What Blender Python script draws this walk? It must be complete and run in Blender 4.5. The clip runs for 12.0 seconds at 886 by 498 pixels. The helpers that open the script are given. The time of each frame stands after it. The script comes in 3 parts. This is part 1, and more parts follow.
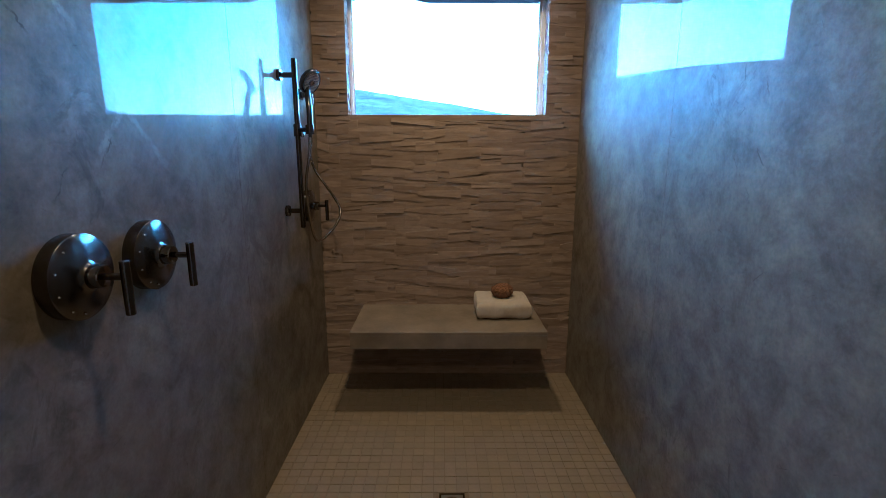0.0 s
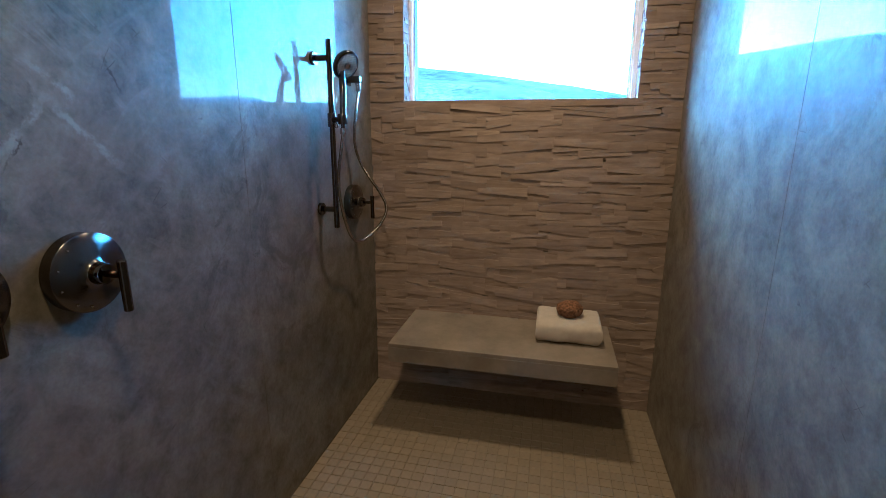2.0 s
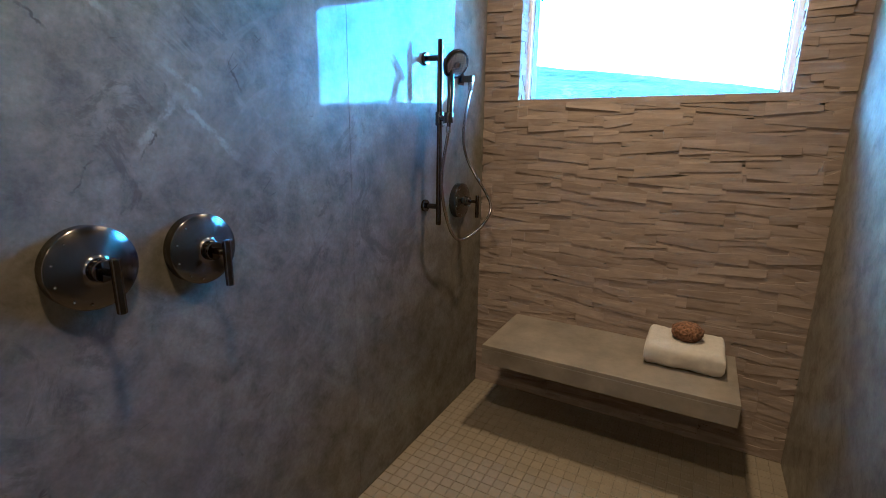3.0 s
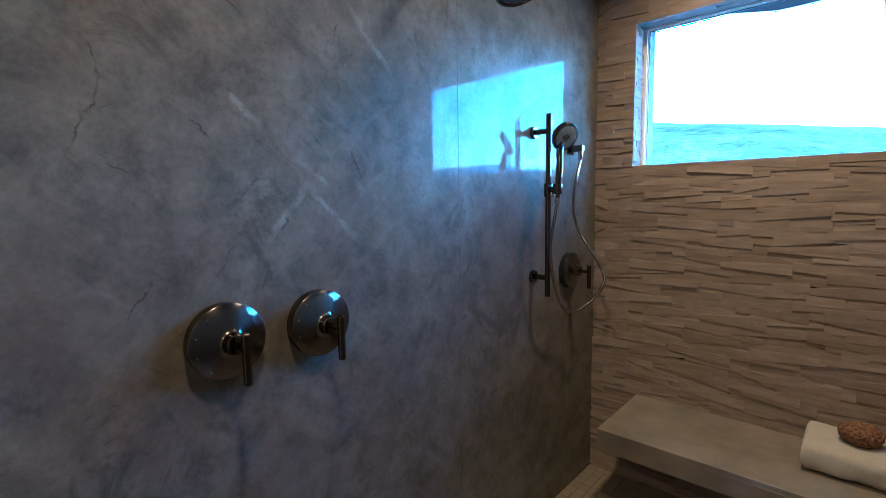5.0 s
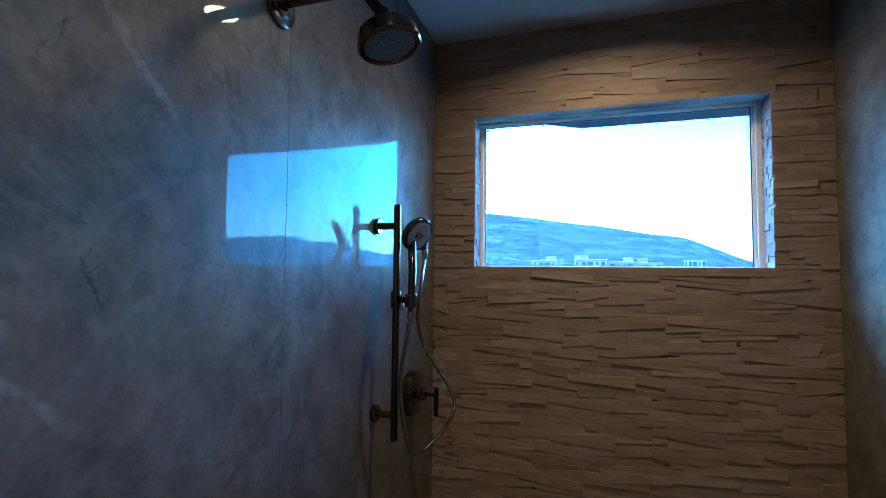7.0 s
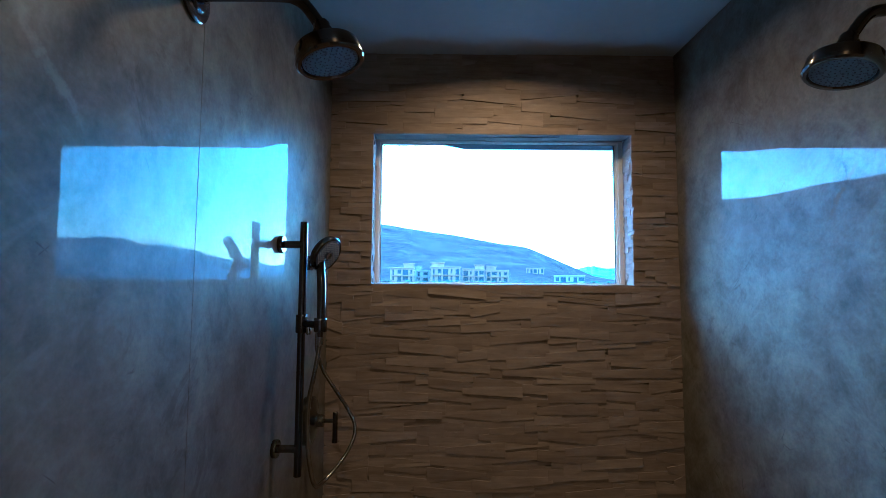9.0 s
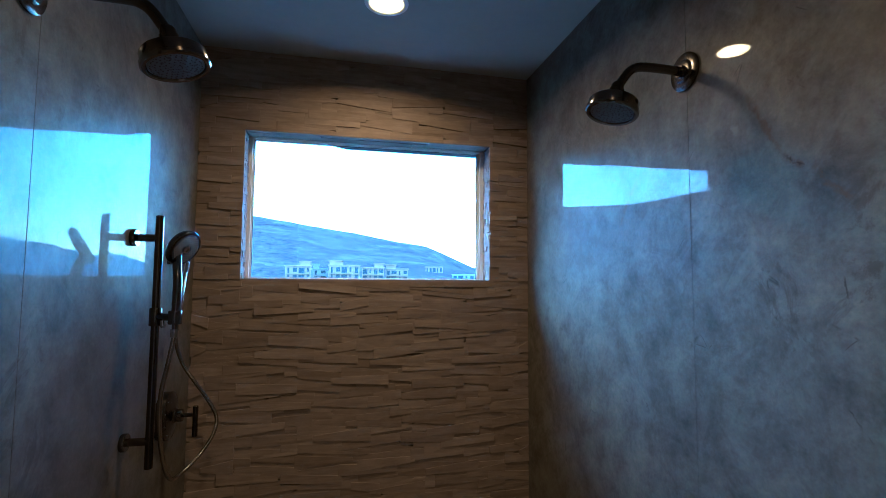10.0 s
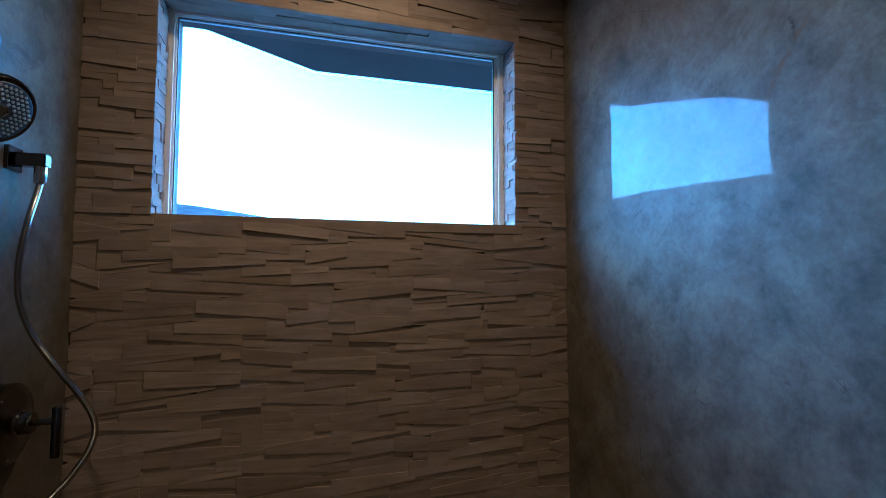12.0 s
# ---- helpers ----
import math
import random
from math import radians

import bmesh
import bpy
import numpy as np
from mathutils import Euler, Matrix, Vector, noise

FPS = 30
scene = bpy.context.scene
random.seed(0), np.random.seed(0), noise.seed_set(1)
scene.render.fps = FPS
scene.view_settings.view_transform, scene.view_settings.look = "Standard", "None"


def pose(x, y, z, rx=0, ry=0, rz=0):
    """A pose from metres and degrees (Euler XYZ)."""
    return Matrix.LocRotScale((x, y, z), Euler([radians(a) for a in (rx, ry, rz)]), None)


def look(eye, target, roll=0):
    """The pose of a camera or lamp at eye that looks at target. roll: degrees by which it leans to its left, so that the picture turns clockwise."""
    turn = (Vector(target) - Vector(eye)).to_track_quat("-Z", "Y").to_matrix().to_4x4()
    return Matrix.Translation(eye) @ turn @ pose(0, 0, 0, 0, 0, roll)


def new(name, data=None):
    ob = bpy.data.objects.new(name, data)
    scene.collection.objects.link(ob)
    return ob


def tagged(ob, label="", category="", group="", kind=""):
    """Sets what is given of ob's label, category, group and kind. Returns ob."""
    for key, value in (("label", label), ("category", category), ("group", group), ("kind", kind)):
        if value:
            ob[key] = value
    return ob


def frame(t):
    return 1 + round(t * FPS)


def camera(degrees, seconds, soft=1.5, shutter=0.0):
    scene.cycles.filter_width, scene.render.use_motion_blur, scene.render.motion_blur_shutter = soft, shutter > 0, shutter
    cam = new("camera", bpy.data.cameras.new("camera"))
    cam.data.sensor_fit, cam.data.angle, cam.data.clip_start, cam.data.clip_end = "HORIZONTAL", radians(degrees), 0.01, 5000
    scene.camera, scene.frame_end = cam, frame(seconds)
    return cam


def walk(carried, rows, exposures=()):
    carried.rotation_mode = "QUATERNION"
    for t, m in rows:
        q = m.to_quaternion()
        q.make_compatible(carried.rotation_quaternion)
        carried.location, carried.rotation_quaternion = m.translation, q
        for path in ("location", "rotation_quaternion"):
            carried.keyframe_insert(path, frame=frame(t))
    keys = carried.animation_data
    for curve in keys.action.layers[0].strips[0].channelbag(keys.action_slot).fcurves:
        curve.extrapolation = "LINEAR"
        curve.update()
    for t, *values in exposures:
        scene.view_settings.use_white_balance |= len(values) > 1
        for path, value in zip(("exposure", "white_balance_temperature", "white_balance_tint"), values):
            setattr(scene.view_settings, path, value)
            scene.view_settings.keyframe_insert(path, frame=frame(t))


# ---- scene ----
cam = camera(87.0, 12.0, soft=0.7)
PATH = [
    (0, (0.574, 0.56, 1.428), (0.583, 2.52, 1.029), 0.0),
    (0.5, (0.615, 0.558, 1.459), (0.58, 2.51, 1.027), -0.1),
    (1, (0.724, 0.658, 1.461), (0.63, 2.603, 1.006), -0.3),
    (1.5, (0.788, 0.798, 1.451), (0.55, 2.728, 0.984), -0.3),
    (2, (0.82, 0.937, 1.468), (0.381, 2.832, 1.003), 0.3),
    (2.5, (0.886, 1.001, 1.459), (0.205, 2.824, 0.997), 1.0),
    (3, (0.919, 1.008, 1.454), (-0.017, 2.714, 0.994), 0.8),
    (3.2, (0.923, 1.003, 1.456), (-0.103, 2.657, 0.995), 0.6),
    (4.8, (0.931, 1.018, 1.493), (-0.39, 2.493, 1.211), -0.7),
    (5, (0.912, 1.031, 1.499), (-0.425, 2.504, 1.291), -0.8),
    (5.5, (0.729, 1.053, 1.520), (-0.538, 2.599, 1.442), -0.4),
    (6, (0.63, 1.115, 1.611), (-0.439, 2.806, 1.62), 0.1),
    (6.5, (0.583, 1.293, 1.629), (-0.215, 3.125, 1.693), 0.5),
    (7, (0.509, 1.367, 1.623), (-0.077, 3.276, 1.729), 0.6),
    (7.2, (0.456, 1.362, 1.621), (-0.065, 3.289, 1.743), 0.7),
    (8.8, (0.335, 1.367, 1.647), (0.242, 3.358, 1.802), 0.6),
    (9, (0.337, 1.351, 1.668), (0.343, 3.346, 1.808), 0.4),
    (9.5, (0.399, 1.28, 1.68), (0.649, 3.26, 1.813), 0.1),
    (10, (0.463, 1.19, 1.653), (0.891, 3.139, 1.79), 0.4),
    (10.5, (0.469, 1.184, 1.648), (1.028, 3.1, 1.78), 0.6),
    (11, (0.409, 1.3, 1.589), (1.042, 3.193, 1.723), 0.5),
    (11.5, (0.43, 1.514, 1.52), (1.059, 3.409, 1.635), 0.4),
    (12, (0.492, 1.879, 1.473), (1.025, 3.803, 1.588), 0.1),
]
EXPOSURE = [(0.0, -0.38, 3490, -11.0), (1.5, -0.12, 3480, -11.0), (2.5, 0.20, 3420, -11.5), (3.1, 0.36, 3350, -12), (5.0, 0.05, 3290, -12), (5.5, -0.08, 3280, -12),
            (6.5, -0.7, 3300, -12), (8.8, -1.13, 3410, -11.5), (10.0, -1.06, 3490, -11.5), (11.0, -0.86, 3470, -11), (12.0, -1.27, 3400, -9.5)]
walk(cam, [(t, look(eye, target, roll)) for t, eye, target, roll in PATH],
     exposures=[(t, 5.80 + e, kelvin, tint) for t, e, kelvin, tint in EXPOSURE])

# ---- light ----
SUN_AZ, SUN_EL = radians(-55), radians(36)
world = bpy.data.worlds.new("sky")
scene.world = world
world.use_nodes = True
wn = world.node_tree.nodes
sky = wn.new("ShaderNodeTexSky")
sky.sky_type, sky.sun_disc = "NISHITA", False
sky.sun_elevation, sky.sun_rotation = SUN_EL, SUN_AZ
sky.air_density, sky.dust_density, sky.ozone_density = 1.2, 0.4, 2.3
wn["Background"].inputs["Strength"].default_value = 0.15
world.node_tree.links.new(sky.outputs["Color"], wn["Background"].inputs["Color"])

# ---- plan, in metres ----
XL, XR, YB, ZC = -0.170, 1.402, 3.437, 2.716      # side walls, stone wall, ceiling
YF = -1.30                                        # wall behind the walk
WX0, WX1, WZ0, WZ1 = 0.024, 1.197, 1.658, 2.340   # window opening
YG = 3.572                                        # glass
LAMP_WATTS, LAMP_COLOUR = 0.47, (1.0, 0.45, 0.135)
# the last lamp is unseen, added as warm fill for the bench's shadow
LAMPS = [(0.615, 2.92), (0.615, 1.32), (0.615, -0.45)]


# ---- small helpers ----
def part(name, bm, material, parent=None, label="", smooth=False):
    me = bpy.data.meshes.new(name)
    bmesh.ops.recalc_face_normals(bm, faces=bm.faces[:])
    bm.to_mesh(me)
    bm.free()
    if smooth:
        me.polygons.foreach_set("use_smooth", [True] * len(me.polygons))
        me.set_sharp_from_angle(angle=radians(38))
    me.materials.append(material)
    ob = new(name, me)
    if parent:
        ob.parent = parent
    return tagged(ob, label)


def box(bm, x0, x1, y0, y1, z0, z1, bevel=0.0, segments=2):
    m = Matrix.Translation(((x0 + x1) / 2, (y0 + y1) / 2, (z0 + z1) / 2)) @ Matrix.Diagonal((x1 - x0, y1 - y0, z1 - z0, 1))
    made = bmesh.ops.create_cube(bm, size=1, matrix=m)["verts"]
    if bevel:
        edges = list({e for v in made for e in v.link_edges})
        bmesh.ops.bevel(bm, geom=edges, offset=bevel, segments=segments, affect="EDGES", profile=0.5)
    return bm


def turned(bm, profile, m, n=48):
    """A solid of revolution round m's z axis; profile rows are radius, height."""
    rings = []
    for r, h in profile:
        if r < 1e-5:
            rings.append([bm.verts.new(m @ Vector((0, 0, h)))])
        else:
            rings.append([bm.verts.new(m @ Vector((r * math.cos(a), r * math.sin(a), h))) for a in (2 * math.pi * i / n for i in range(n))])
    for a, b in zip(rings, rings[1:]):
        for i in range(n):
            j = (i + 1) % n
            if len(a) == 1 and len(b) > 1:
                bm.faces.new((a[0], b[j], b[i]))
            elif len(b) == 1 and len(a) > 1:
                bm.faces.new((a[i], a[j], b[0]))
            elif len(a) > 1:
                bm.faces.new((a[i], a[j], b[j], b[i]))
    return bm


def tube(bm, points, radius, n=16, closed_ends=True):
    """A round tube along points."""
    pts = [Vector(p) for p in points]
    rings, normal = [], None
    for i, p in enumerate(pts):
        d = (pts[min(i + 1, len(pts) - 1)] - pts[max(i - 1, 0)]).normalized()
        if normal is None:
            normal = d.orthogonal().normalized()
        normal = (normal - d * normal.dot(d)).normalized()
        side = d.cross(normal)
        r = radius[i] if isinstance(radius, (list, tuple)) else radius
        rings.append([bm.verts.new(p + r * (math.cos(a) * normal + math.sin(a) * side)) for a in (2 * math.pi * k / n for k in range(n))])
    for a, b in zip(rings, rings[1:]):
        for k in range(n):
            bm.faces.new((a[k], a[(k + 1) % n], b[(k + 1) % n], b[k]))
    if closed_ends:
        bm.faces.new(rings[0])
        bm.faces.new(rings[-1][::-1])
    return bm


def spline(points, steps=10):
    """A smooth line through points."""
    p = [Vector(q) for q in points]
    p = [2 * p[0] - p[1]] + p + [2 * p[-1] - p[-2]]
    out = []
    for i in range(1, len(p) - 2):
        for k in range(steps):
            t = k / steps
            out.append(0.5 * (2 * p[i] + (p[i + 1] - p[i - 1]) * t + (2 * p[i - 1] - 5 * p[i] + 4 * p[i + 1] - p[i + 2]) * t * t
                              + (3 * p[i] - p[i - 1] - 3 * p[i + 1] + p[i + 2]) * t ** 3))
    return out + [p[-2]]


def facing(origin, direction):
    """A pose at origin whose z axis looks along direction."""
    return Matrix.Translation(origin) @ Vector(direction).to_track_quat("Z", "Y").to_matrix().to_4x4()


def thing(name, at, label, category, group="", kind=""):
    ob = new(name)
    ob.location = at
    ob.empty_display_size = 0.05
    return tagged(ob, label, category, group, kind)


def local(ob):
    """From the world to the space of a thing that stands unturned."""
    return Matrix.Translation(-Vector(ob.location))


# ---- materials ----
class Nodes:
    """A node material under construction."""

    def __init__(self, name):
        self.mat = bpy.data.materials.new(name)
        self.mat.use_nodes = True
        self.tree = self.mat.node_tree
        self.bsdf = self.tree.nodes["Principled BSDF"]
        self.coords = self.tree.nodes.new("ShaderNodeTexCoord").outputs["Object"]

    def add(self, kind, links=None, **values):
        n = self.tree.nodes.new("ShaderNode" + kind)
        for k, v in values.items():
            if k in n.inputs:
                n.inputs[k].default_value = v
        for k, v in (links or {}).items():
            self.tree.links.new(v, n.inputs[k])
        return n

    def place(self, scale=(1, 1, 1), turn=(0, 0, 0), shift=None):
        n = self.add("Mapping", {"Vector": self.coords})
        n.inputs["Scale"].default_value = scale
        n.inputs["Rotation"].default_value = [radians(a) for a in turn]
        if shift is not None:
            self.tree.links.new(shift, n.inputs["Location"])
        return n.outputs["Vector"]

    def noise(self, scale, detail=4.0, rough=0.55, distort=0.0, vector=None):
        return self.add("TexNoise", {"Vector": vector or self.coords}, Scale=scale, Detail=detail, Roughness=rough, Distortion=distort).outputs["Fac"]

    def ramp(self, fac, *stops):
        n = self.add("ValToRGB", {"Fac": fac})
        e = n.color_ramp.elements
        while len(e) < len(stops):
            e.new(0.5)
        for el, (pos, c) in zip(e, stops):
            el.position = pos
            el.color = (*c, 1) if isinstance(c, tuple) else (c, c, c, 1)
        return n.outputs["Color"]

    def mix(self, fac, a, b, mode="MIX"):
        n = self.tree.nodes.new("ShaderNodeMix")
        n.data_type, n.blend_type = "RGBA", mode
        for sock, v in ((n.inputs[0], fac), (n.inputs[6], a), (n.inputs[7], b)):
            if isinstance(v, bpy.types.NodeSocket):
                self.tree.links.new(v, sock)
            else:
                sock.default_value = (*v, 1) if isinstance(v, tuple) else v
        return n.outputs[2]

    def maths(self, op, a, b=0.0):
        n = self.tree.nodes.new("ShaderNodeMath")
        n.operation = op
        for sock, v in ((n.inputs[0], a), (n.inputs[1], b)):
            if isinstance(v, bpy.types.NodeSocket):
                self.tree.links.new(v, sock)
            else:
                sock.default_value = v
        return n.outputs[0]

    def bump(self, height, strength=0.3, distance=0.002):
        n = self.add("Bump", {"Height": height}, Strength=strength, Distance=distance)
        self.tree.links.new(n.outputs["Normal"], self.bsdf.inputs["Normal"])
        return n

    def set(self, **values):
        for k, v in values.items():
            sock = self.bsdf.inputs[k.replace("_", " ")]
            if isinstance(v, bpy.types.NodeSocket):
                self.tree.links.new(v, sock)
            else:
                sock.default_value = (*v, 1) if isinstance(v, tuple) else v
        return self.mat


def wobbled(k):
    """Coordinates on the slab, shaken a little so that a vein wanders."""
    shake = k.add("TexNoise", {"Vector": k.coords}, Scale=16.0, Detail=5.0, Roughness=0.7).outputs["Color"]
    less = k.tree.nodes.new("ShaderNodeVectorMath")
    less.operation = "MULTIPLY_ADD"
    less.inputs[1].default_value, less.inputs[2].default_value = (0.05, 0.05, 0.05), (-0.025, -0.025, -0.025)
    k.tree.links.new(shake, less.inputs[0])
    moved = k.tree.nodes.new("ShaderNodeVectorMath")
    k.tree.links.new(k.coords, moved.inputs[0])
    k.tree.links.new(less.outputs[0], moved.inputs[1])
    return moved.outputs[0]


def broken(k):
    """Gaps along a vein."""
    return k.ramp(k.noise(38, 3, 0.6), (0.38, 0.15), (0.55, 1.0))


def vein(k, vector, y0, z0, y1, z1, width):
    """How near a point lies to the line from (y0, z0) to (y1, z1) on the slab: 1 on it, 0 beyond its width and ends."""
    along = Vector((0, y1 - y0, z1 - z0))
    length = along.length
    along.normalize()
    across = Vector((0, -along.z, along.y))
    mid = Vector((0, (y0 + y1) / 2, (z0 + z1) / 2))

    def reach(direction, limit):
        dot = k.tree.nodes.new("ShaderNodeVectorMath")
        dot.operation = "DOT_PRODUCT"
        dot.inputs[1].default_value = direction
        k.tree.links.new(vector, dot.inputs[0])
        off = k.maths("ABSOLUTE", k.maths("SUBTRACT", dot.outputs["Value"], direction.dot(mid)))
        n = k.add("MapRange", {"Value": off})
        n.inputs["From Min"].default_value, n.inputs["From Max"].default_value = limit, limit * 0.35
        return n.outputs["Result"]

    return k.maths("MULTIPLY", reach(across, width), reach(along, length * 0.62))


def slab_stone(name, seed, tint, pale_veins, dark_veins, rust_veins):
    """Polished taupe quartzite: fine mottling, pale veins that cross on the diagonal, rusty patches and short dark cracks."""
    k = Nodes(name)
    base = k.add("Mapping", {"Vector": k.coords})
    base.inputs["Location"].default_value = (seed, seed * 1.7, seed * 0.6)
    v = base.outputs["Vector"]

    def warp(amount, scale, detail):
        colour = k.add("TexNoise", {"Vector": v}, Scale=scale, Detail=detail).outputs["Color"]
        scaled = k.add("VectorMath", {0: colour})
        scaled.operation = "SCALE"
        scaled.inputs["Scale"].default_value = amount
        moved = k.tree.nodes.new("ShaderNodeVectorMath")
        k.tree.links.new(v, moved.inputs[0])
        k.tree.links.new(scaled.outputs[0], moved.inputs[1])
        return moved.outputs[0]

    w, drift = warp(0.11, 2.2, 3.0), warp(0.08, 3.4, 3.0)

    def laid(vector, angle, stretch, shift=0.0):
        m = k.add("Mapping", {"Vector": vector})
        m.vector_type = "TEXTURE"
        m.inputs["Rotation"].default_value = (radians(angle), 0, 0)
        m.inputs["Scale"].default_value = stretch
        m.inputs["Location"].default_value = (shift, shift * 0.3, shift * 0.7)
        return m.outputs["Vector"]

    cloud = k.noise(1.9, 7, 0.62, 0.3, w)
    colour = k.ramp(cloud, (0.30, (0.150, 0.129, 0.113)), (0.52, (0.192, 0.170, 0.151)), (0.72, (0.240, 0.218, 0.197)))
    mottle = k.noise(9.0, 10, 0.72, 0.2, w)
    colour = k.mix(0.70, colour, k.ramp(mottle, (0.34, 0.24), (0.5, 0.5), (0.66, 0.74)), "OVERLAY")
    grain = k.noise(70, 6, 0.7, 0.1, v)
    colour = k.mix(0.40, colour, k.ramp(grain, (0.33, 0.34), (0.67, 0.66)), "OVERLAY")
    rust = k.ramp(k.noise(1.1, 6, 0.68, 0.6, drift), (0.54, 0.0), (0.68, 0.42))
    colour = k.mix(rust, colour, (0.150, 0.108, 0.080))
    blotch = k.maths("MULTIPLY", k.ramp(k.noise(5.0, 9, 0.75, 1.0, w), (0.55, 0.0), (0.61, 0.62)), k.ramp(k.noise(1.4, 3, 0.5, 0, v), (0.44, 0.0), (0.6, 1.0)))
    colour = k.mix(blotch, colour, (0.098, 0.080, 0.069))

    # pale feathered veins along two crossing directions, gathered in clusters
    cluster = k.ramp(k.noise(1.7, 4, 0.6, 0.0, v), (0.46, 0.0), (0.63, 1.0))
    veins = None
    for angle, shift, scale in ((42, 1.3, 4.2), (-47, 4.1, 4.6), (-38, 7.7, 7.5)):
        soft = k.noise(scale * 0.8, 3, 0.55, 0.15, laid(w, angle, (1, 2.0, 0.30), shift))
        one = k.ramp(soft, (0.57, 0.0), (0.615, 0.8), (0.66, 0.35), (0.74, 1.0))
        veins = one if veins is None else k.maths("MAXIMUM", veins, one)
    feather = k.ramp(k.noise(26, 5, 0.7, 0.3, w), (0.36, 0.35), (0.62, 1.0))
    pale = k.maths("MULTIPLY", k.maths("MULTIPLY", veins, cluster), feather)
    colour = k.mix(k.maths("MULTIPLY", pale, 0.24), colour, (0.42, 0.395, 0.365))

    # fine pale threads and short dark cracks on the same two directions
    dark, threads = None, None
    for angle, shift, scale in ((52, 2.0, 4.0), (-46, 5.0, 4.4), (20, 8.0, 3.4)):
        vo = k.tree.nodes.new("ShaderNodeTexVoronoi")
        vo.feature = "DISTANCE_TO_EDGE"
        vo.inputs["Scale"].default_value = scale
        k.tree.links.new(laid(drift, angle, (1, 3.0, 0.55), shift), vo.inputs["Vector"])
        line = k.ramp(vo.outputs["Distance"], (0.0, 1.0), (0.009, 0.0))
        wide = k.ramp(vo.outputs["Distance"], (0.0, 1.0), (0.06, 0.0))
        dark = line if dark is None else k.maths("MAXIMUM", dark, line)
        threads = wide if threads is None else k.maths("MAXIMUM", threads, wide)
    dash = k.ramp(k.noise(11, 3, 0.6, 0, v), (0.625, 0.0), (0.69, 1.0))
    dark = k.maths("MULTIPLY", dark, dash)
    shown = k.ramp(k.noise(3.4, 5, 0.65, 0, v), (0.52, 0.0), (0.68, 0.16))
    colour = k.mix(k.maths("MULTIPLY", threads, shown), colour, (0.37, 0.345, 0.315))
    colour = k.mix(k.maths("MULTIPLY", dark, 0.6), colour, (0.035, 0.028, 0.024))
    for table, width, paint, strength in ((pale_veins, 0.011, (0.40, 0.375, 0.345), 0.55), (rust_veins, 0.010, (0.17, 0.105, 0.062), 0.7), (dark_veins, 0.0034, (0.035, 0.028, 0.024), 0.62)):
        for (y0, z0), (y1, z1) in table:
            fine = k.maths("MULTIPLY", vein(k, wobbled(k), y0, z0, y1, z1, width), broken(k))
            colour = k.mix(k.maths("MULTIPLY", fine, strength), colour, paint)
            if table is dark_veins:
                dark = k.maths("MAXIMUM", dark, fine)
    # tint: the stone's tone, with each wall's light or shade put in
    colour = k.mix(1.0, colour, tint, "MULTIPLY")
    k.bump(k.maths("SUBTRACT", k.maths("MULTIPLY", mottle, 0.15), dark), 0.12, 0.0008)
    return k.set(Base_Color=colour, Roughness=k.ramp(mottle, (0.3, 0.50), (0.7, 0.38)), Specular_IOR_Level=0.10,
                 Coat_Weight=0.53, Coat_Roughness=0.004, Coat_IOR=1.29)


def split_stone():
    """Honed limestone strips, each with its own tone and a sawn horizontal grain."""
    k = Nodes("split_limestone")
    whole = k.tree.nodes.new("ShaderNodeObjectInfo").outputs["Random"]
    island = k.tree.nodes.new("ShaderNodeNewGeometry").outputs["Random Per Island"]
    rnd = k.maths("FRACT", k.maths("ADD", whole, island))
    shift = k.add("CombineXYZ", {"X": k.maths("MULTIPLY", rnd, 37.0), "Z": k.maths("MULTIPLY", rnd, 11.0)}).outputs[0]
    streak = k.noise(6, 5, 0.6, 0.3, k.place((0.7, 1, 7), (0, 3, 0), shift))
    cloud = k.noise(9, 5, 0.6, 0.0, k.place((1, 1, 1.8), (0, 0, 0), shift))
    tone = k.ramp(rnd, (0.0, (0.206, 0.161, 0.128)), (0.35, (0.226, 0.178, 0.143)), (0.7, (0.238, 0.188, 0.153)), (1.0, (0.257, 0.206, 0.170)))
    colour = k.mix(0.42, tone, k.ramp(streak, (0.32, (0.31, 0.295, 0.28)), (0.68, (0.68, 0.685, 0.68))), "OVERLAY")
    colour = k.mix(0.48, colour, k.ramp(cloud, (0.30, (0.36, 0.33, 0.30)), (0.70, (0.63, 0.635, 0.64))), "OVERLAY")
    saw = k.noise(40, 4, 0.6, 0.2, k.place((0.12, 1, 3.0), (0, -2, 0), shift))
    colour = k.mix(0.3, colour, k.ramp(saw, (0.32, 0.36), (0.68, 0.63)), "OVERLAY")
    pit = k.ramp(k.noise(60, 2, 0.5), (0.74, 0.0), (0.79, 1.0))
    colour = k.mix(k.maths("MULTIPLY", pit, 0.5), colour, (0.12, 0.09, 0.065))
    grain = k.noise(120, 3, 0.6, 0.0, k.place((0.25, 1, 2.4)))
    k.bump(k.maths("ADD", k.maths("MULTIPLY", grain, 0.4), streak), 0.30, 0.0025)
    return k.set(Base_Color=colour, Roughness=0.72, Specular_IOR_Level=0.165)


